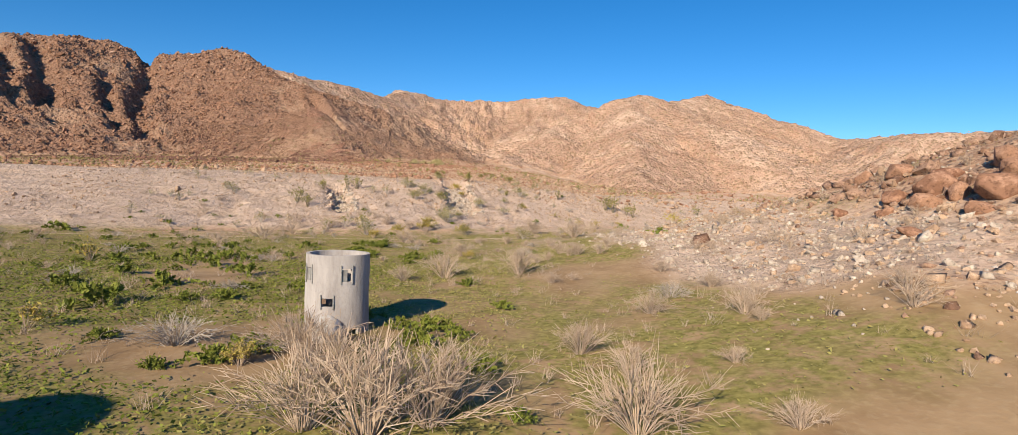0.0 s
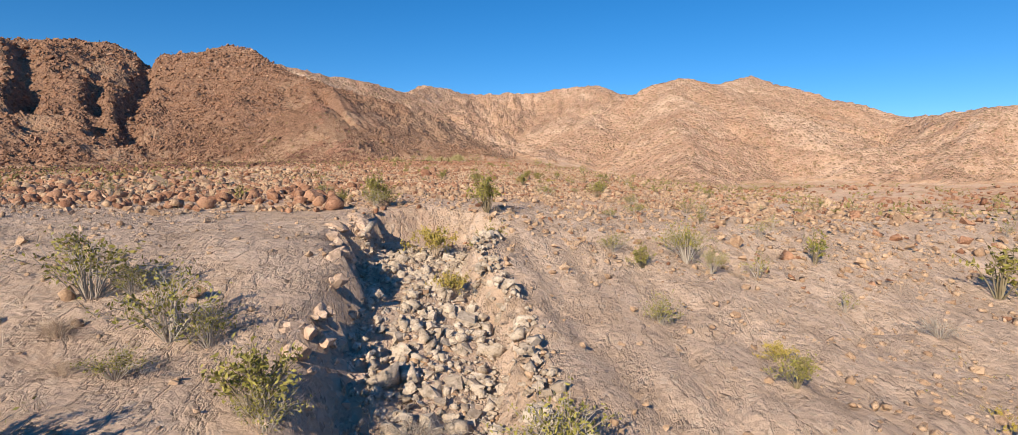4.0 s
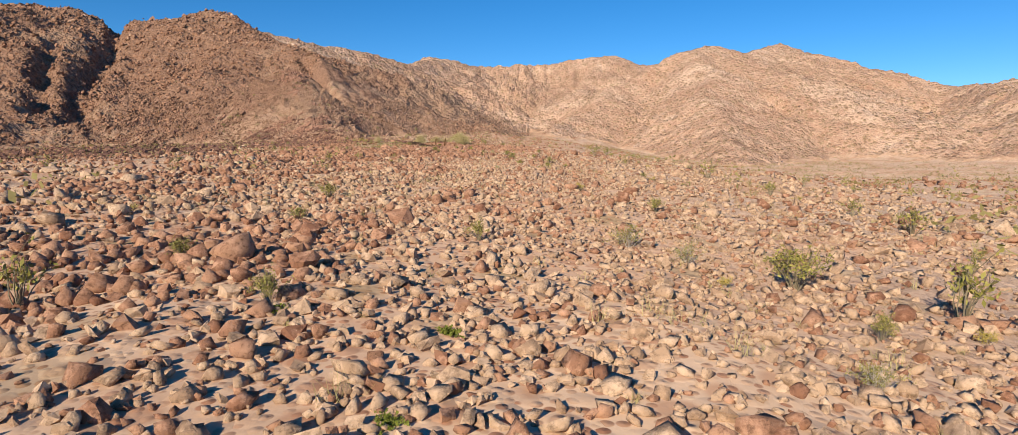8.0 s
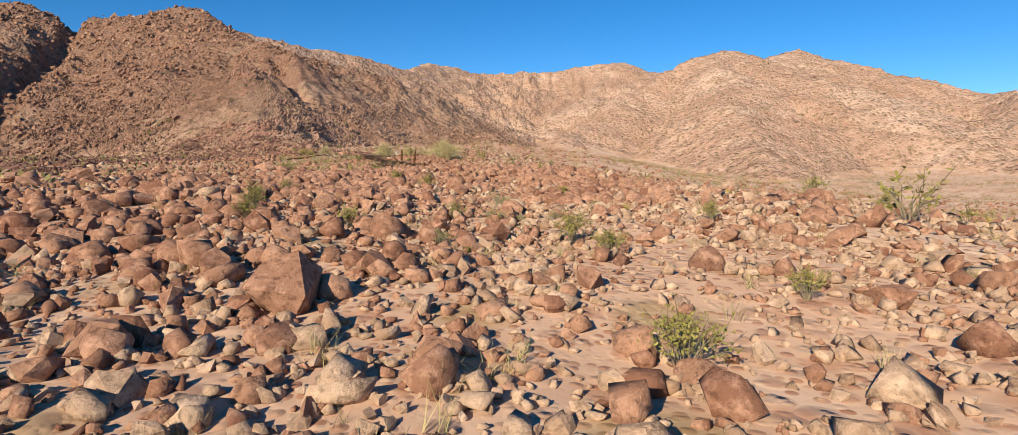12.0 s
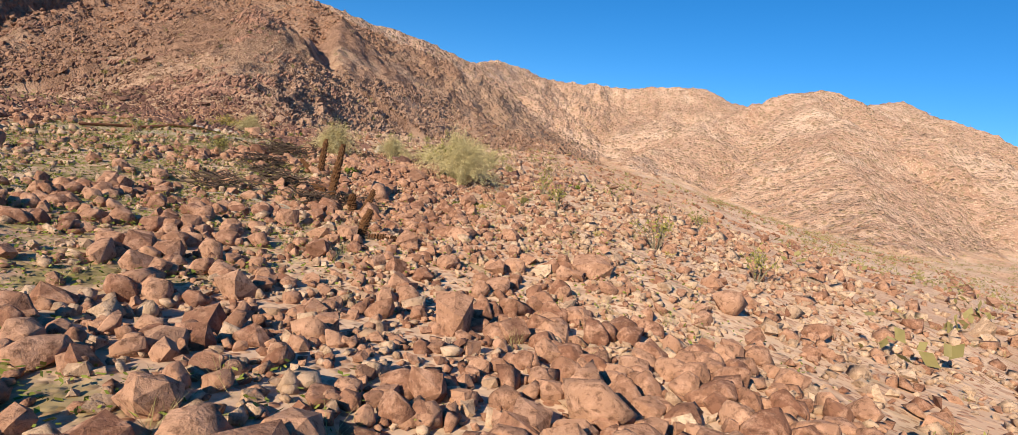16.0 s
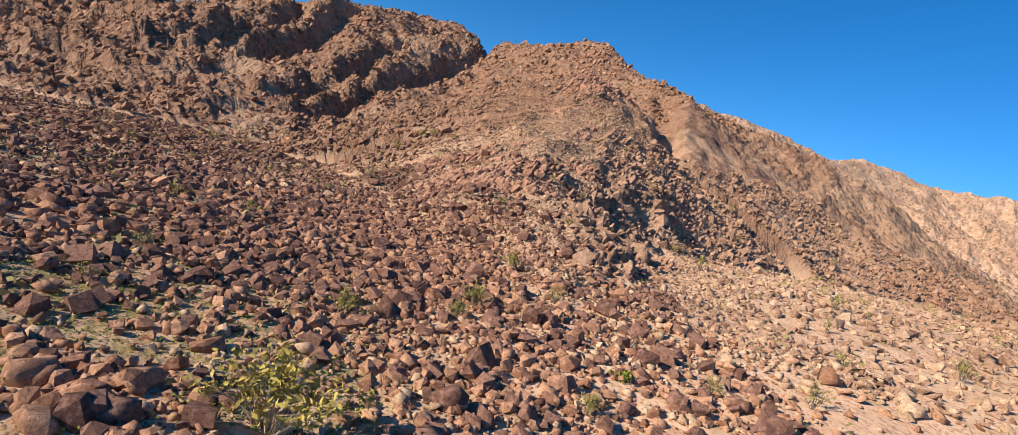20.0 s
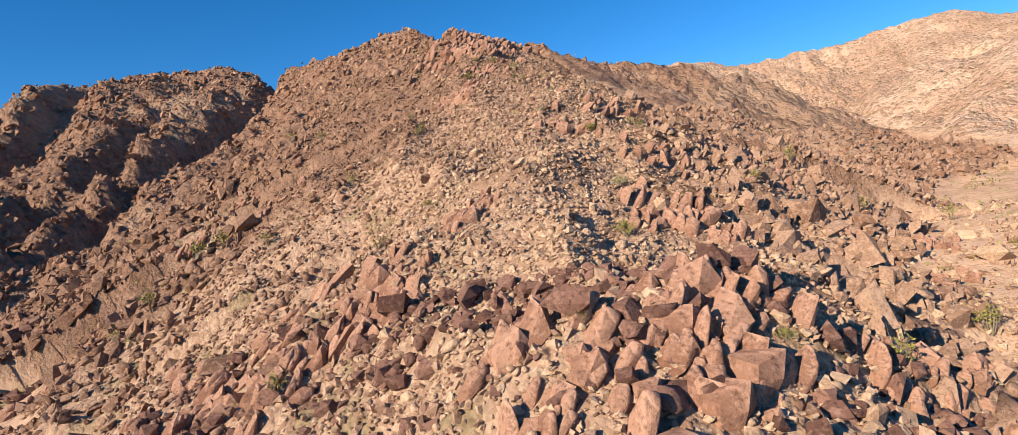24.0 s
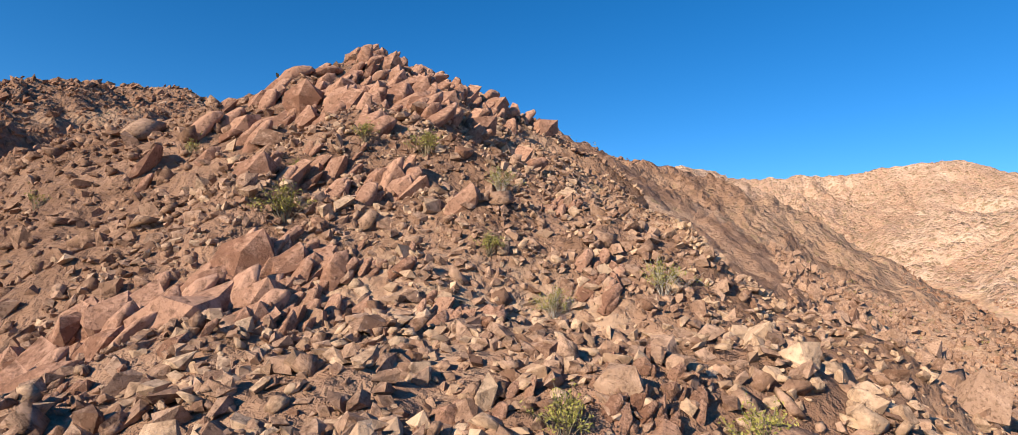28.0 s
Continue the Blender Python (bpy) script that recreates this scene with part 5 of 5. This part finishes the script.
for kind, spots in (("sparse", ((-11.5, 42.2, 1.2), (-10.3, 42.4, 1.1), (-9.3, 39, 1.2), (-5.2, 49.1, 1.3), (-9.7, 56.9, 1.4), (-8, 56.1, 1.25))),
                    ("yellow", ((-6.2, 45.2, 1.3), (-3.4, 44.3, 1.2), (-7.4, 40.4, 1.1))),
                    ("dry", ((-13, 42, 1.1), (-14.9, 41.7, 1.1), (-7.3, 43.4, 1.0), (1.9, 47.4, 1.6), (5.7, 40.9, 1.6), (-4.3, 36.4, 0.6), (-1.7, 36.4, 0.5), (-6, 34.6, 0.9))),
                    ("grey", ((5.5, 49.5, 1.4),)), ("creosote", ((-16.9, 47.6, 1.4), (-6.3, 55, 1.0)))):
    for x, y, s in spots:
        plant(kind, x, y, s)


def wild(kind, n, y0, y1, u0, u1, lo, hi, seed, keep=None):
    rng = np.random.default_rng(seed)
    for _ in range(n):
        y = rng.uniform(y0, y1)
        x = float(way_x(y)) + rng.uniform(u0, u1)
        if to_line(np.array(x), np.array(y), ROAD)[0] > 1.5 and (keep is None or keep(x, y)):
            plant(kind, x, y, rng.uniform(lo, hi))


def clear(x, y):
    return abs(x - float(way_x(y))) > 2.5


plant("dry", -3.4, 10.2, 1.1)
plant("dry", -2.7, 9.6, 0.9)
plant("grey", -4.3, 10.4, 0.8)
wild("dry", 70, 18, 48, -26, 18, 0.35, 0.6, 301, clear)
wild("grey", 45, 16, 50, -26, 18, 0.4, 0.8, 303, clear)
wild("herb", 130, 9, 32, -24, -2, 0.5, 1.3, 305)
wild("herb", 40, 24, 48, -24, 4, 0.4, 0.9, 307)
wild("sparse", 30, 36, 58, -26, 4, 0.5, 1.0, 306, clear)
wild("yellow", 30, 40, 66, -6, 20, 0.4, 0.9, 308, clear)
wild("sparse", 70, 44, 92, -34, 34, 0.5, 0.8, 309, clear)
wild("dry", 50, 40, 60, -34, 16, 0.3, 0.7, 317, clear)
wild("dry", 46, 10, 34, 0, 16, 0.3, 0.7, 319, clear)
wild("creosote", 45, 92, 212, 3, 30, 0.35, 0.8, 312, clear)
wild("yellow", 30, 95, 215, -20, 22, 0.35, 0.7, 313, clear)
wild("creosote", 26, 84, 200, -44, 44, 0.6, 1.1, 311, lambda x, y: abs(x - float(way_x(y))) > 9)
wild("creosote", 16, 225, 262, -60, 40, 0.7, 1.2, 315, lambda x, y: abs(x - float(way_x(y))) > 9)
wild("creosote", 14, 262, 340, -50, 40, 0.5, 0.9, 321, lambda x, y: abs(x - float(way_x(y))) > 8)


def build_brush():
    """What nobody could count: low green growth of the valley and the olive scrub of the far fan."""
    rng = np.random.default_rng(41)
    x, y = np.concatenate([rng.uniform(-36, 18, 150000), rng.uniform(-17, 0, 60000), rng.uniform(-28, 14, 90000)]), np.concatenate([rng.uniform(2, 62, 150000), rng.uniform(2, 24, 60000), rng.uniform(20, 50, 90000)])
    g = land(x, y)
    keep = rng.uniform(0, 1, len(x)) < g[6] * np.maximum(g[5], 0.45 * smooth(x, 3, 8))
    x, y, z = x[keep], y[keep], g[0][keep]
    n = len(x)
    at = np.stack([x, y, z + rng.uniform(0.005, 0.06, n)], -1)
    a, b = rng.normal(size=(n, 3)) * (1, 1, 0.4), rng.normal(size=(n, 3)) * (1, 1, 0.5)
    a /= np.linalg.norm(a, axis=1, keepdims=True)
    b /= np.linalg.norm(b, axis=1, keepdims=True)
    s = rng.uniform(0.014, 0.042, (n, 1)) * (1 + 0.25 * ((1 - smooth(y, 18, 30)) * smooth(-x, 1, 6))[:, None])
    verts = np.stack([at - a * s, at + b * s * 0.6, at + a * s, at - b * s * 0.6], 1).reshape(-1, 3)
    lush = np.repeat(rng.uniform(0, 1, n) < (1 - smooth(y, 18, 30)) * smooth(-x, 1, 6), 4)
    for name, who, leaf, label in (("green_ground_herbs", lush, HERB_LEAF, "bright green annual herbs spreading over the sand"), ("olive_ground_herbs", ~lush, LOW_HERB, "low olive green herbs spreading over the sand")):
        tagged(new(name, mesh_of(name, verts[who], np.arange(who.sum()).reshape(-1, 4), leaf)), label, "herbs", kind="stuff")
    x, y = sample(rng, 200000, 172, 246, -18, 9, lambda x, y, u: herby(x, y))
    n = len(x)
    at = np.stack([x, y, height(x, y) + rng.uniform(0.01, 0.14, n)], -1)
    a, b = rng.normal(size=(n, 3)) * (1, 1, 0.4), rng.normal(size=(n, 3)) * (1, 1, 0.5)
    a /= np.linalg.norm(a, axis=1, keepdims=True)
    b /= np.linalg.norm(b, axis=1, keepdims=True)
    s = rng.uniform(0.018, 0.052, (n, 1))
    verts = np.stack([at - a * s, at + b * s * 0.6, at + a * s, at - b * s * 0.6], 1).reshape(-1, 3)
    tagged(new("boulder_field_herbs", mesh_of("boulder_field_herbs", verts, np.arange(4 * n).reshape(-1, 4), HERB_LEAF)), "bright green herbs growing between the boulders", "herbs", kind="stuff")
    # dry tufts: fans of thin blades
    x, y = rng.uniform(-34, 22, 9000), rng.uniform(4, 92, 9000)
    keep = rng.uniform(0, 1, len(x)) < (0.25 + 0.75 * patchy(x, y, 5.0, 409)) * (1 - 0.55 * smooth(y, 44, 52))
    bx, by = sample(rng, 5000, 90, 262, -22, 22, lambda x, y, u: (0.15 + 0.85 * patchy(x, y, 7.0, 411)) * 0.8)
    for name, px, py, leaf, label in (("dry_tufts", x[keep], y[keep], DRY_TWIG, "small dry straw-coloured tufts on the sandy ground"), ("straw_tufts", bx, by, STRAW, "small yellowish dry tufts among the stones")):
        per = 18
        n = len(px) * per
        root = np.repeat(np.stack([px, py, height(px, py)], -1), per, 0)
        tall = np.repeat(rng.uniform(0.10, 0.34, len(px)), per)[:, None]
        lean = rng.normal(size=(n, 3)) * (0.8, 0.8, 0) + (0, 0, 1)
        foot = root + rng.normal(0, 0.25, (n, 3)) * tall * (1, 1, 0)
        wide = np.stack([-lean[:, 1], lean[:, 0], lean[:, 0] * 0], -1)
        wide = wide / (np.linalg.norm(wide, axis=1, keepdims=True) + 1e-6) * 0.0026 * (1 + 2 * tall)
        verts = np.stack([foot - wide, foot + wide, foot + lean * tall], 1).reshape(-1, 3)
        tagged(new(name, mesh_of(name, verts, np.arange(3 * n).reshape(-1, 3), leaf)), label, "grass tufts", kind="stuff")
    # far scrub: each a tuft of leaves
    x, y = rng.uniform(-190, 220, 16000), rng.uniform(80, 450, 16000)
    x, y = np.concatenate([x, rng.uniform(10, 220, 7000)]), np.concatenate([y, rng.uniform(140, 480, 7000)])
    d, rock = np.abs(x - way_x(y)), land(x, y)[1]
    keep = (d > 13) & (rng.uniform(0, 1, len(x)) < (0.5 - 0.35 * rock) * (0.35 + 0.65 * patchy(x, y, 30.0, 401)))
    x, y = x[keep], y[keep]
    per, n = 12, len(x)
    size = np.repeat(rng.uniform(0.45, 1.0, n) * (1 + 0.2 * smooth(np.abs(x - way_x(y)), 25, 60)), per)[:, None]
    at = np.repeat(np.stack([x, y, height(x, y)], -1), per, 0) + rng.normal(0, 0.5, (n * per, 3)) * size * (1, 1, 0.7) + (0, 0, 0.45) * size
    a, b = rng.normal(size=(n * per, 3)), rng.normal(size=(n * per, 3))
    a /= np.linalg.norm(a, axis=1, keepdims=True)
    b /= np.linalg.norm(b, axis=1, keepdims=True)
    s = size * rng.uniform(0.12, 0.30, (n * per, 1))
    verts = np.stack([at - a * s, at + b * s * 0.6, at + a * s, at - b * s * 0.6], 1).reshape(-1, 3)
    tagged(new("far_scrub", mesh_of("far_scrub", verts, np.arange(4 * n * per).reshape(-1, 4), FAR_LEAF)), "olive creosote scrub dotted over the outer fan", "scrub", kind="stuff")


build_brush()


# ---- concrete standpipe in the valley ----
def concrete_material():
    n = Nodes("old_painted_concrete")
    co = n.coords()
    stain = n.noise(n.node("ShaderNodeMapping", 0, Vector=co, Scale=(3.0, 3.0, 0.6)), 1.6, 6, 0.6)
    color = n.mix(n.ramp(stain, 0.4, 0.65), (0.46, 0.425, 0.415), (0.33, 0.30, 0.29))
    color = n.mix(n.ramp(n.noise(co, 14.0, 5, 0.7), 0.55, 0.75, 0, 0.45), color, (0.24, 0.21, 0.20))
    return n.finish(color, 0.85, n.math("ADD", n.noise(co, 18.0, 6), n.math("MULTIPLY", n.noise(co, 3.0, 3), 1.5)), 0.012, 0.6)


CONCRETE = concrete_material()
PLASTER = rock_material("white_plaster", (0.50, 0.47, 0.44), (0.62, 0.59, 0.56), True, 0.015)
RUSTY = rock_material("rusty_iron", (0.10, 0.065, 0.05), (0.22, 0.15, 0.11), True, 0.004)
IRON = rock_material("grey_iron", (0.22, 0.21, 0.20), (0.34, 0.33, 0.32), True, 0.003)


def build_standpipe():
    cx, cy, r, wall, tall = -3.51, 12.34, 0.64, 0.075, 1.62
    base = -0.32
    root = new("concrete_standpipe")
    root.location = (cx, cy, base)
    # openings: the angle they face (0 is +x), the sill, height and half width
    holes = [(-2.32, 1.10, 0.26, 0.115), (-1.02, 1.10, 0.26, 0.115), (-1.60, 0.60, 0.17, 0.13), (-2.45, 0.0, 0.16, 0.14), (-0.75, 0.0, 0.16, 0.12), (1.2, 0.9, 0.22, 0.12)]
    n_around, zs = 144, sorted({0.0, tall, *[h[1] for h in holes], *[h[1] + h[2] for h in holes], 0.3, 0.45, 0.9, 1.5})
    bm = bmesh.new()

    def hollow(k, j):
        a = 2 * math.pi * (k + 0.5) / n_around
        zm = (zs[j] + zs[j + 1]) / 2
        return any(abs((a - h[0] + math.pi) % (2 * math.pi) - math.pi) * r < h[3] and h[1] - 1e-4 < zm < h[1] + h[2] for h in holes)

    rings = [[[bm.verts.new(((rr + 0.006 * math.sin(5 * z + 3 * a)) * math.cos(a), (rr + 0.006 * math.sin(5 * z + 3 * a)) * math.sin(a), z))
               for a in (2 * math.pi * k / n_around for k in range(n_around))] for z in zs] for rr in (r, r - wall)]
    for j in range(len(zs) - 1):
        for k in range(n_around):
            if hollow(k, j):
                continue
            k1 = (k + 1) % n_around
            o, i = rings
            bm.faces.new((o[j][k], o[j][k1], o[j + 1][k1], o[j + 1][k]))
            bm.faces.new((i[j][k1], i[j][k], i[j + 1][k], i[j + 1][k1]))
            for kk, ends in ((k - 1, (k, k)), (k1, (k1, k1))):
                if hollow(kk % n_around, j):
                    e = ends[0]
                    bm.faces.new((o[j][e], i[j][e], i[j + 1][e], o[j + 1][e]))
            if j + 1 == len(zs) - 1 or hollow(k, j + 1):
                bm.faces.new((o[j + 1][k], o[j + 1][k1], i[j + 1][k1], i[j + 1][k]))
            if j == 0 or hollow(k, j - 1):
                bm.faces.new((o[j][k1], o[j][k], i[j][k], i[j][k1]))
    bmesh.ops.recalc_face_normals(bm, faces=bm.faces)
    part("pipe_wall", of_bmesh("pipe_wall", bm, CONCRETE, False), root)
    # inner floor of rubble and sand
    bm = bmesh.new()
    bmesh.ops.create_circle(bm, cap_ends=True, radius=r - wall, segments=40)
    bmesh.ops.translate(bm, verts=bm.verts, vec=(0, 0, 0.2))
    part("inner_floor", of_bmesh("inner_floor", bm, CONCRETE), root)
    # slide gates in the openings: frame bars with bolts, and a half-raised plate
    for n, (a, sill, high, half) in enumerate(holes[:3]):
        m = Matrix.Rotation(a + math.pi / 2, 4, "Z") @ Matrix.Translation((0, -r - 0.004, 0))
        gate = new("slide_gate")
        gate.parent = root
        gate.matrix_local = m
        tagged(gate, "rusty iron slide gate in an opening of the concrete wall")
        for name, x0, x1, z0, z1, mat in (("side_rail", -half - 0.01, -half + 0.015, sill - 0.05, sill + high + 0.07, IRON), ("side_rail", half - 0.015, half + 0.01, sill - 0.05, sill + high + 0.07, IRON),
                                          ("gate_plate", -half + 0.02, half * (0.15 if n != 2 else -0.2), sill + (0.0 if n != 2 else 0.06), sill + high * 0.92, IRON if n != 2 else RUSTY)):
            bm = bmesh.new()
            bmesh.ops.create_cube(bm, size=1.0)
            bmesh.ops.scale(bm, verts=bm.verts, vec=(x1 - x0, 0.022, z1 - z0))
            bmesh.ops.translate(bm, verts=bm.verts, vec=((x0 + x1) / 2, 0.0 if name == "side_rail" else 0.03, (z0 + z1) / 2))
            bmesh.ops.bevel(bm, geom=bm.edges[:], offset=0.004, segments=1, affect="EDGES")
            part(name, of_bmesh(name, bm, mat, False), gate)
    # plastered outlet dome at its foot, and a short pipe stub under it
    bm = bmesh.new()
    bmesh.ops.create_uvsphere(bm, u_segments=28, v_segments=16, radius=1.0)
    for v in bm.verts:
        v.co = Vector((v.co.x * 0.30, v.co.y * 0.46, v.co.z * (0.40 if v.co.z > 0 else 0.3)))
        v.co += v.co.normalized() * 0.02 * noise.noise(v.co * 7)
    bmesh.ops.translate(bm, verts=bm.verts, vec=(0.03, -r - 0.12, 0.05))
    part("outlet_dome", of_bmesh("outlet_dome", bm, PLASTER), root, "rough white plastered dome")
    tagged(root, "grey concrete irrigation standpipe with small gate openings on sand", "standpipe")


build_standpipe()


# ---- dead barrel cacti, brush, logs and pipeline by the old track ----
RUST_CACTUS = plant_material("dead_cactus_spines", (0.075, 0.034, 0.016), (0.19, 0.09, 0.04))


def cactus_trunk(name, path, radius, rng):
    """A ribbed, spiny dead trunk along a path of points."""
    verts, faces, sides, rings = [], [], 22, 40
    pts = np.array(path, float)
    t_in = np.linspace(0, 1, len(pts))
    t = np.linspace(0, 1, rings)
    line = np.stack([np.interp(t, t_in, pts[:, k]) for k in range(3)], -1)
    ahead = np.gradient(line, axis=0)
    ahead /= np.linalg.norm(ahead, axis=1, keepdims=True)
    for i in range(rings):
        s = np.cross(ahead[i], (0.2, 0.9, 0.1))
        s /= np.linalg.norm(s)
        w = np.cross(ahead[i], s)
        r0 = radius * (0.85 + 0.25 * math.sin(math.pi * min(1.0, t[i] * 1.25))) * (1.0 if t[i] < 0.93 else 0.75) * (1 + 0.15 * math.sin(i * 2.1) + rng.normal(0, 0.05))
        for k in range(sides):
            a = 2 * math.pi * k / sides + 0.05 * i
            r = r0 * (1.0 if k % 2 else 0.86) * (1 + rng.normal(0, 0.09))
            verts.append(line[i] + r * (math.cos(a) * s + math.sin(a) * w))
    for i in range(rings - 1):
        for k in range(sides):
            a, b = i * sides + k, i * sides + (k + 1) % sides
            faces.append((a, b, b + sides, a + sides))
    return mesh_of(name, verts, faces, RUST_CACTUS)


def build_dead_cactus(spot, trunks, seed):
    rng = np.random.default_rng(seed)
    x, y = spot
    root = new("dead_cactus")
    root.location = (x, y, float(height(x, y)) - 0.05)
    for path, radius in trunks:
        stem = part("trunk", cactus_trunk("trunk", path, radius, rng), root)
        pts = np.array(path, float)
        spines = []
        for _ in range(150):
            t = rng.uniform(0, 1) * (len(pts) - 1)
            k = min(int(t), len(pts) - 2)
            p = pts[k] + (pts[k + 1] - pts[k]) * (t - k)
            d = rng.normal(size=3)
            d /= np.linalg.norm(d)
            spines.append([(p + d * radius * 0.7, 0.004), (p + d * radius * 1.25 + (0, 0, -0.03), 0.001)])
        v, f = tubes(spines)
        tagged(part("spine_cover", mesh_of("spine_cover", v, f, RUST_CACTUS), stem), kind="stuff")
    roots = [[(np.array([0, 0, 0.1]), 0.05), (np.array([math.cos(a), math.sin(a), 0.2]) * 0.4, 0.035), (np.array([math.cos(a), math.sin(a), 0.05]) * 0.85, 0.012)] for a in rng.uniform(0, 6.28, 9)]
    for line in roots:
        v, f = tubes([line], 5)
        part("dead_root", mesh_of("dead_root", v, f, DEAD_WOOD, True), root, "dark dead root")
    return tagged(root, "dead rust-brown barrel cactus with ribbed upright trunks among boulders", "cactus", "dead cacti")


def build_brush_pile(spot, size, count, seed, heading):
    rng = np.random.default_rng(seed)
    x, y = spot
    lines = []
    for _ in range(count):
        a = heading + rng.normal(0, 0.5)
        long = size * rng.uniform(0.35, 1.0)
        p = np.array([rng.normal(0, 0.32 * size), rng.normal(0, 0.22 * size), rng.uniform(0.02, 0.32 * size) ** 1.0])
        w = np.array([math.cos(a), math.sin(a), rng.normal(0, 0.12)])
        pts = [p + w * long * t + rng.normal(0, 0.075, 3) for t in (-0.5, -0.25, 0.0, 0.25, 0.5)]
        r = rng.uniform(0.010, 0.032)
        lines.append([(np.maximum(q, (-9, -9, 0.02)), r * (1 - 0.17 * k)) for k, q in enumerate(pts)])
    root = new("brush_pile")
    root.location = (x, y, float(height(x, y)))
    for line in lines:
        v, f = tubes([line], 5)
        part("branch", mesh_of("branch", v, f, DEAD_WOOD, True), root)
    return tagged(root, "heap of dark dead branches lying among stones", "brush pile", "brush piles")


def build_log(name, a, b, radius, material, label, knots=3, branch=0.0, seed=1):
    rng = np.random.default_rng(seed)
    a, b = np.array(a, float), np.array(b, float)
    n = max(6, int(np.linalg.norm(b - a) / 0.8))
    pts = []
    for t in np.linspace(0, 1, n):
        p = a + (b - a) * t + rng.normal(0, radius * 0.5, 2)
        pts.append((np.array([p[0], p[1], float(height(p[0], p[1])) + radius * 0.8]), radius * (1 - 0.3 * t) * rng.uniform(0.93, 1.07)))
    lines = [pts]
    for _ in range(knots):
        k = rng.integers(1, n - 1)
        w = rng.normal(size=3) * (1, 1, 0.3)
        lines.append([(pts[k][0], radius * 0.6), (pts[k][0] + w * branch * 0.5 + (0, 0, 0.1), radius * 0.4), (pts[k][0] + w * branch, radius * 0.15)])
    v, f = tubes(lines, 9)
    return tagged(new(name, mesh_of(name, v, f, material, True)), label, "log" if "log" in name else "pipe")


build_dead_cactus((-27.75, 207.2), [([(0, 0, 0), (0.02, 0.0, 0.6), (0.1, 0.0, 1.2), (0.22, -0.05, 1.95)], 0.12), ([(-0.25, 0.2, 0), (-0.5, 0.3, 0.3), (-0.95, 0.5, 0.42)], 0.11)], 3)
build_dead_cactus((-25.85, 205.3), [([(0, 0, 0), (0.22, -0.05, 0.4), (0.34, -0.05, 0.85)], 0.10), ([(-0.2, 0, 0), (-0.32, 0.0, 0.35), (-0.35, 0.05, 0.62)], 0.13)], 6)
build_dead_cactus((-30.1, 210.9), [([(0, 0, 0), (0.0, 0.0, 0.6), (0.1, -0.05, 1.55)], 0.12), ([(0, 0, 0.15), (-0.5, 0.1, 0.25), (-1.0, 0.15, 0.6)], 0.10)], 4)
build_dead_cactus((-24.2, 201.5), [([(0, 0, 0), (0.06, 0.0, 0.4), (0.16, 0.05, 0.75)], 0.10), ([(0.2, 0, 0.08), (0.6, 0.1, 0.1), (0.9, 0.1, 0.12)], 0.11)], 5)
build_brush_pile((-35.6, 217.6), 1.8, 90, 1, 0.5)
build_brush_pile((-33.9, 224.1), 1.3, 30, 2, 0.2)
build_brush_pile((-32.8, 211.6), 1.3, 60, 3, 0.6)
build_brush_pile((-30.5, 205.2), 1.7, 46, 4, 0.3)
build_brush_pile((-29.6, 207.6), 1.5, 50, 8, 0.4)
build_brush_pile((-27.6, 206.0), 1.2, 40, 9, 0.2)
build_brush_pile((-31.5, 209.3), 1.1, 45, 10, 0.8)
build_brush_pile((-26.6, 206.4), 1.1, 40, 5, 1.0)
build_brush_pile((-36.5, 219.6), 1.6, 40, 6, 0.9)
build_log("dead_log", (-29.6, 204.9), (-26.3, 204.5), 0.06, GREY_WOOD, "weathered grey fallen log with broken branches", 4, 0.7, 7)


def build_pipeline():
    """An iron pipe lying beside the track, in welded lengths."""
    line = PIPE_LINE
    root = new("pipeline")
    for a, b in zip(line, line[1:]):
        pts = [np.array(a) + (np.array(b) - np.array(a)) * t for t in np.linspace(0, 1, 5)]
        v, f = tubes([[(np.array([p[0], p[1], float(height(p[0], p[1])) + 0.12]), 0.085) for p in pts]], 14)
        part("pipe_length", mesh_of("pipe_length", v, f, PIPE_RUST, True), root)
        d = Vector((b[0] - a[0], b[1] - a[1], 0)).normalized()
        c, _ = tubes([[(np.array([b[0], b[1], float(height(*b)) + 0.12]) + np.array(d) * k, 0.098) for k in (-0.05, 0.0, 0.05)]], 14)
        part("pipe_joint", mesh_of("pipe_joint", c, _, PIPE_RUST, True), root)
    tagged(root, "long rusty iron pipe lying beside the stony track", "pipe")


PIPE_RUST = rock_material("rusty_pipe", (0.16, 0.065, 0.035), (0.28, 0.12, 0.065), True, 0.004)
build_pipeline()
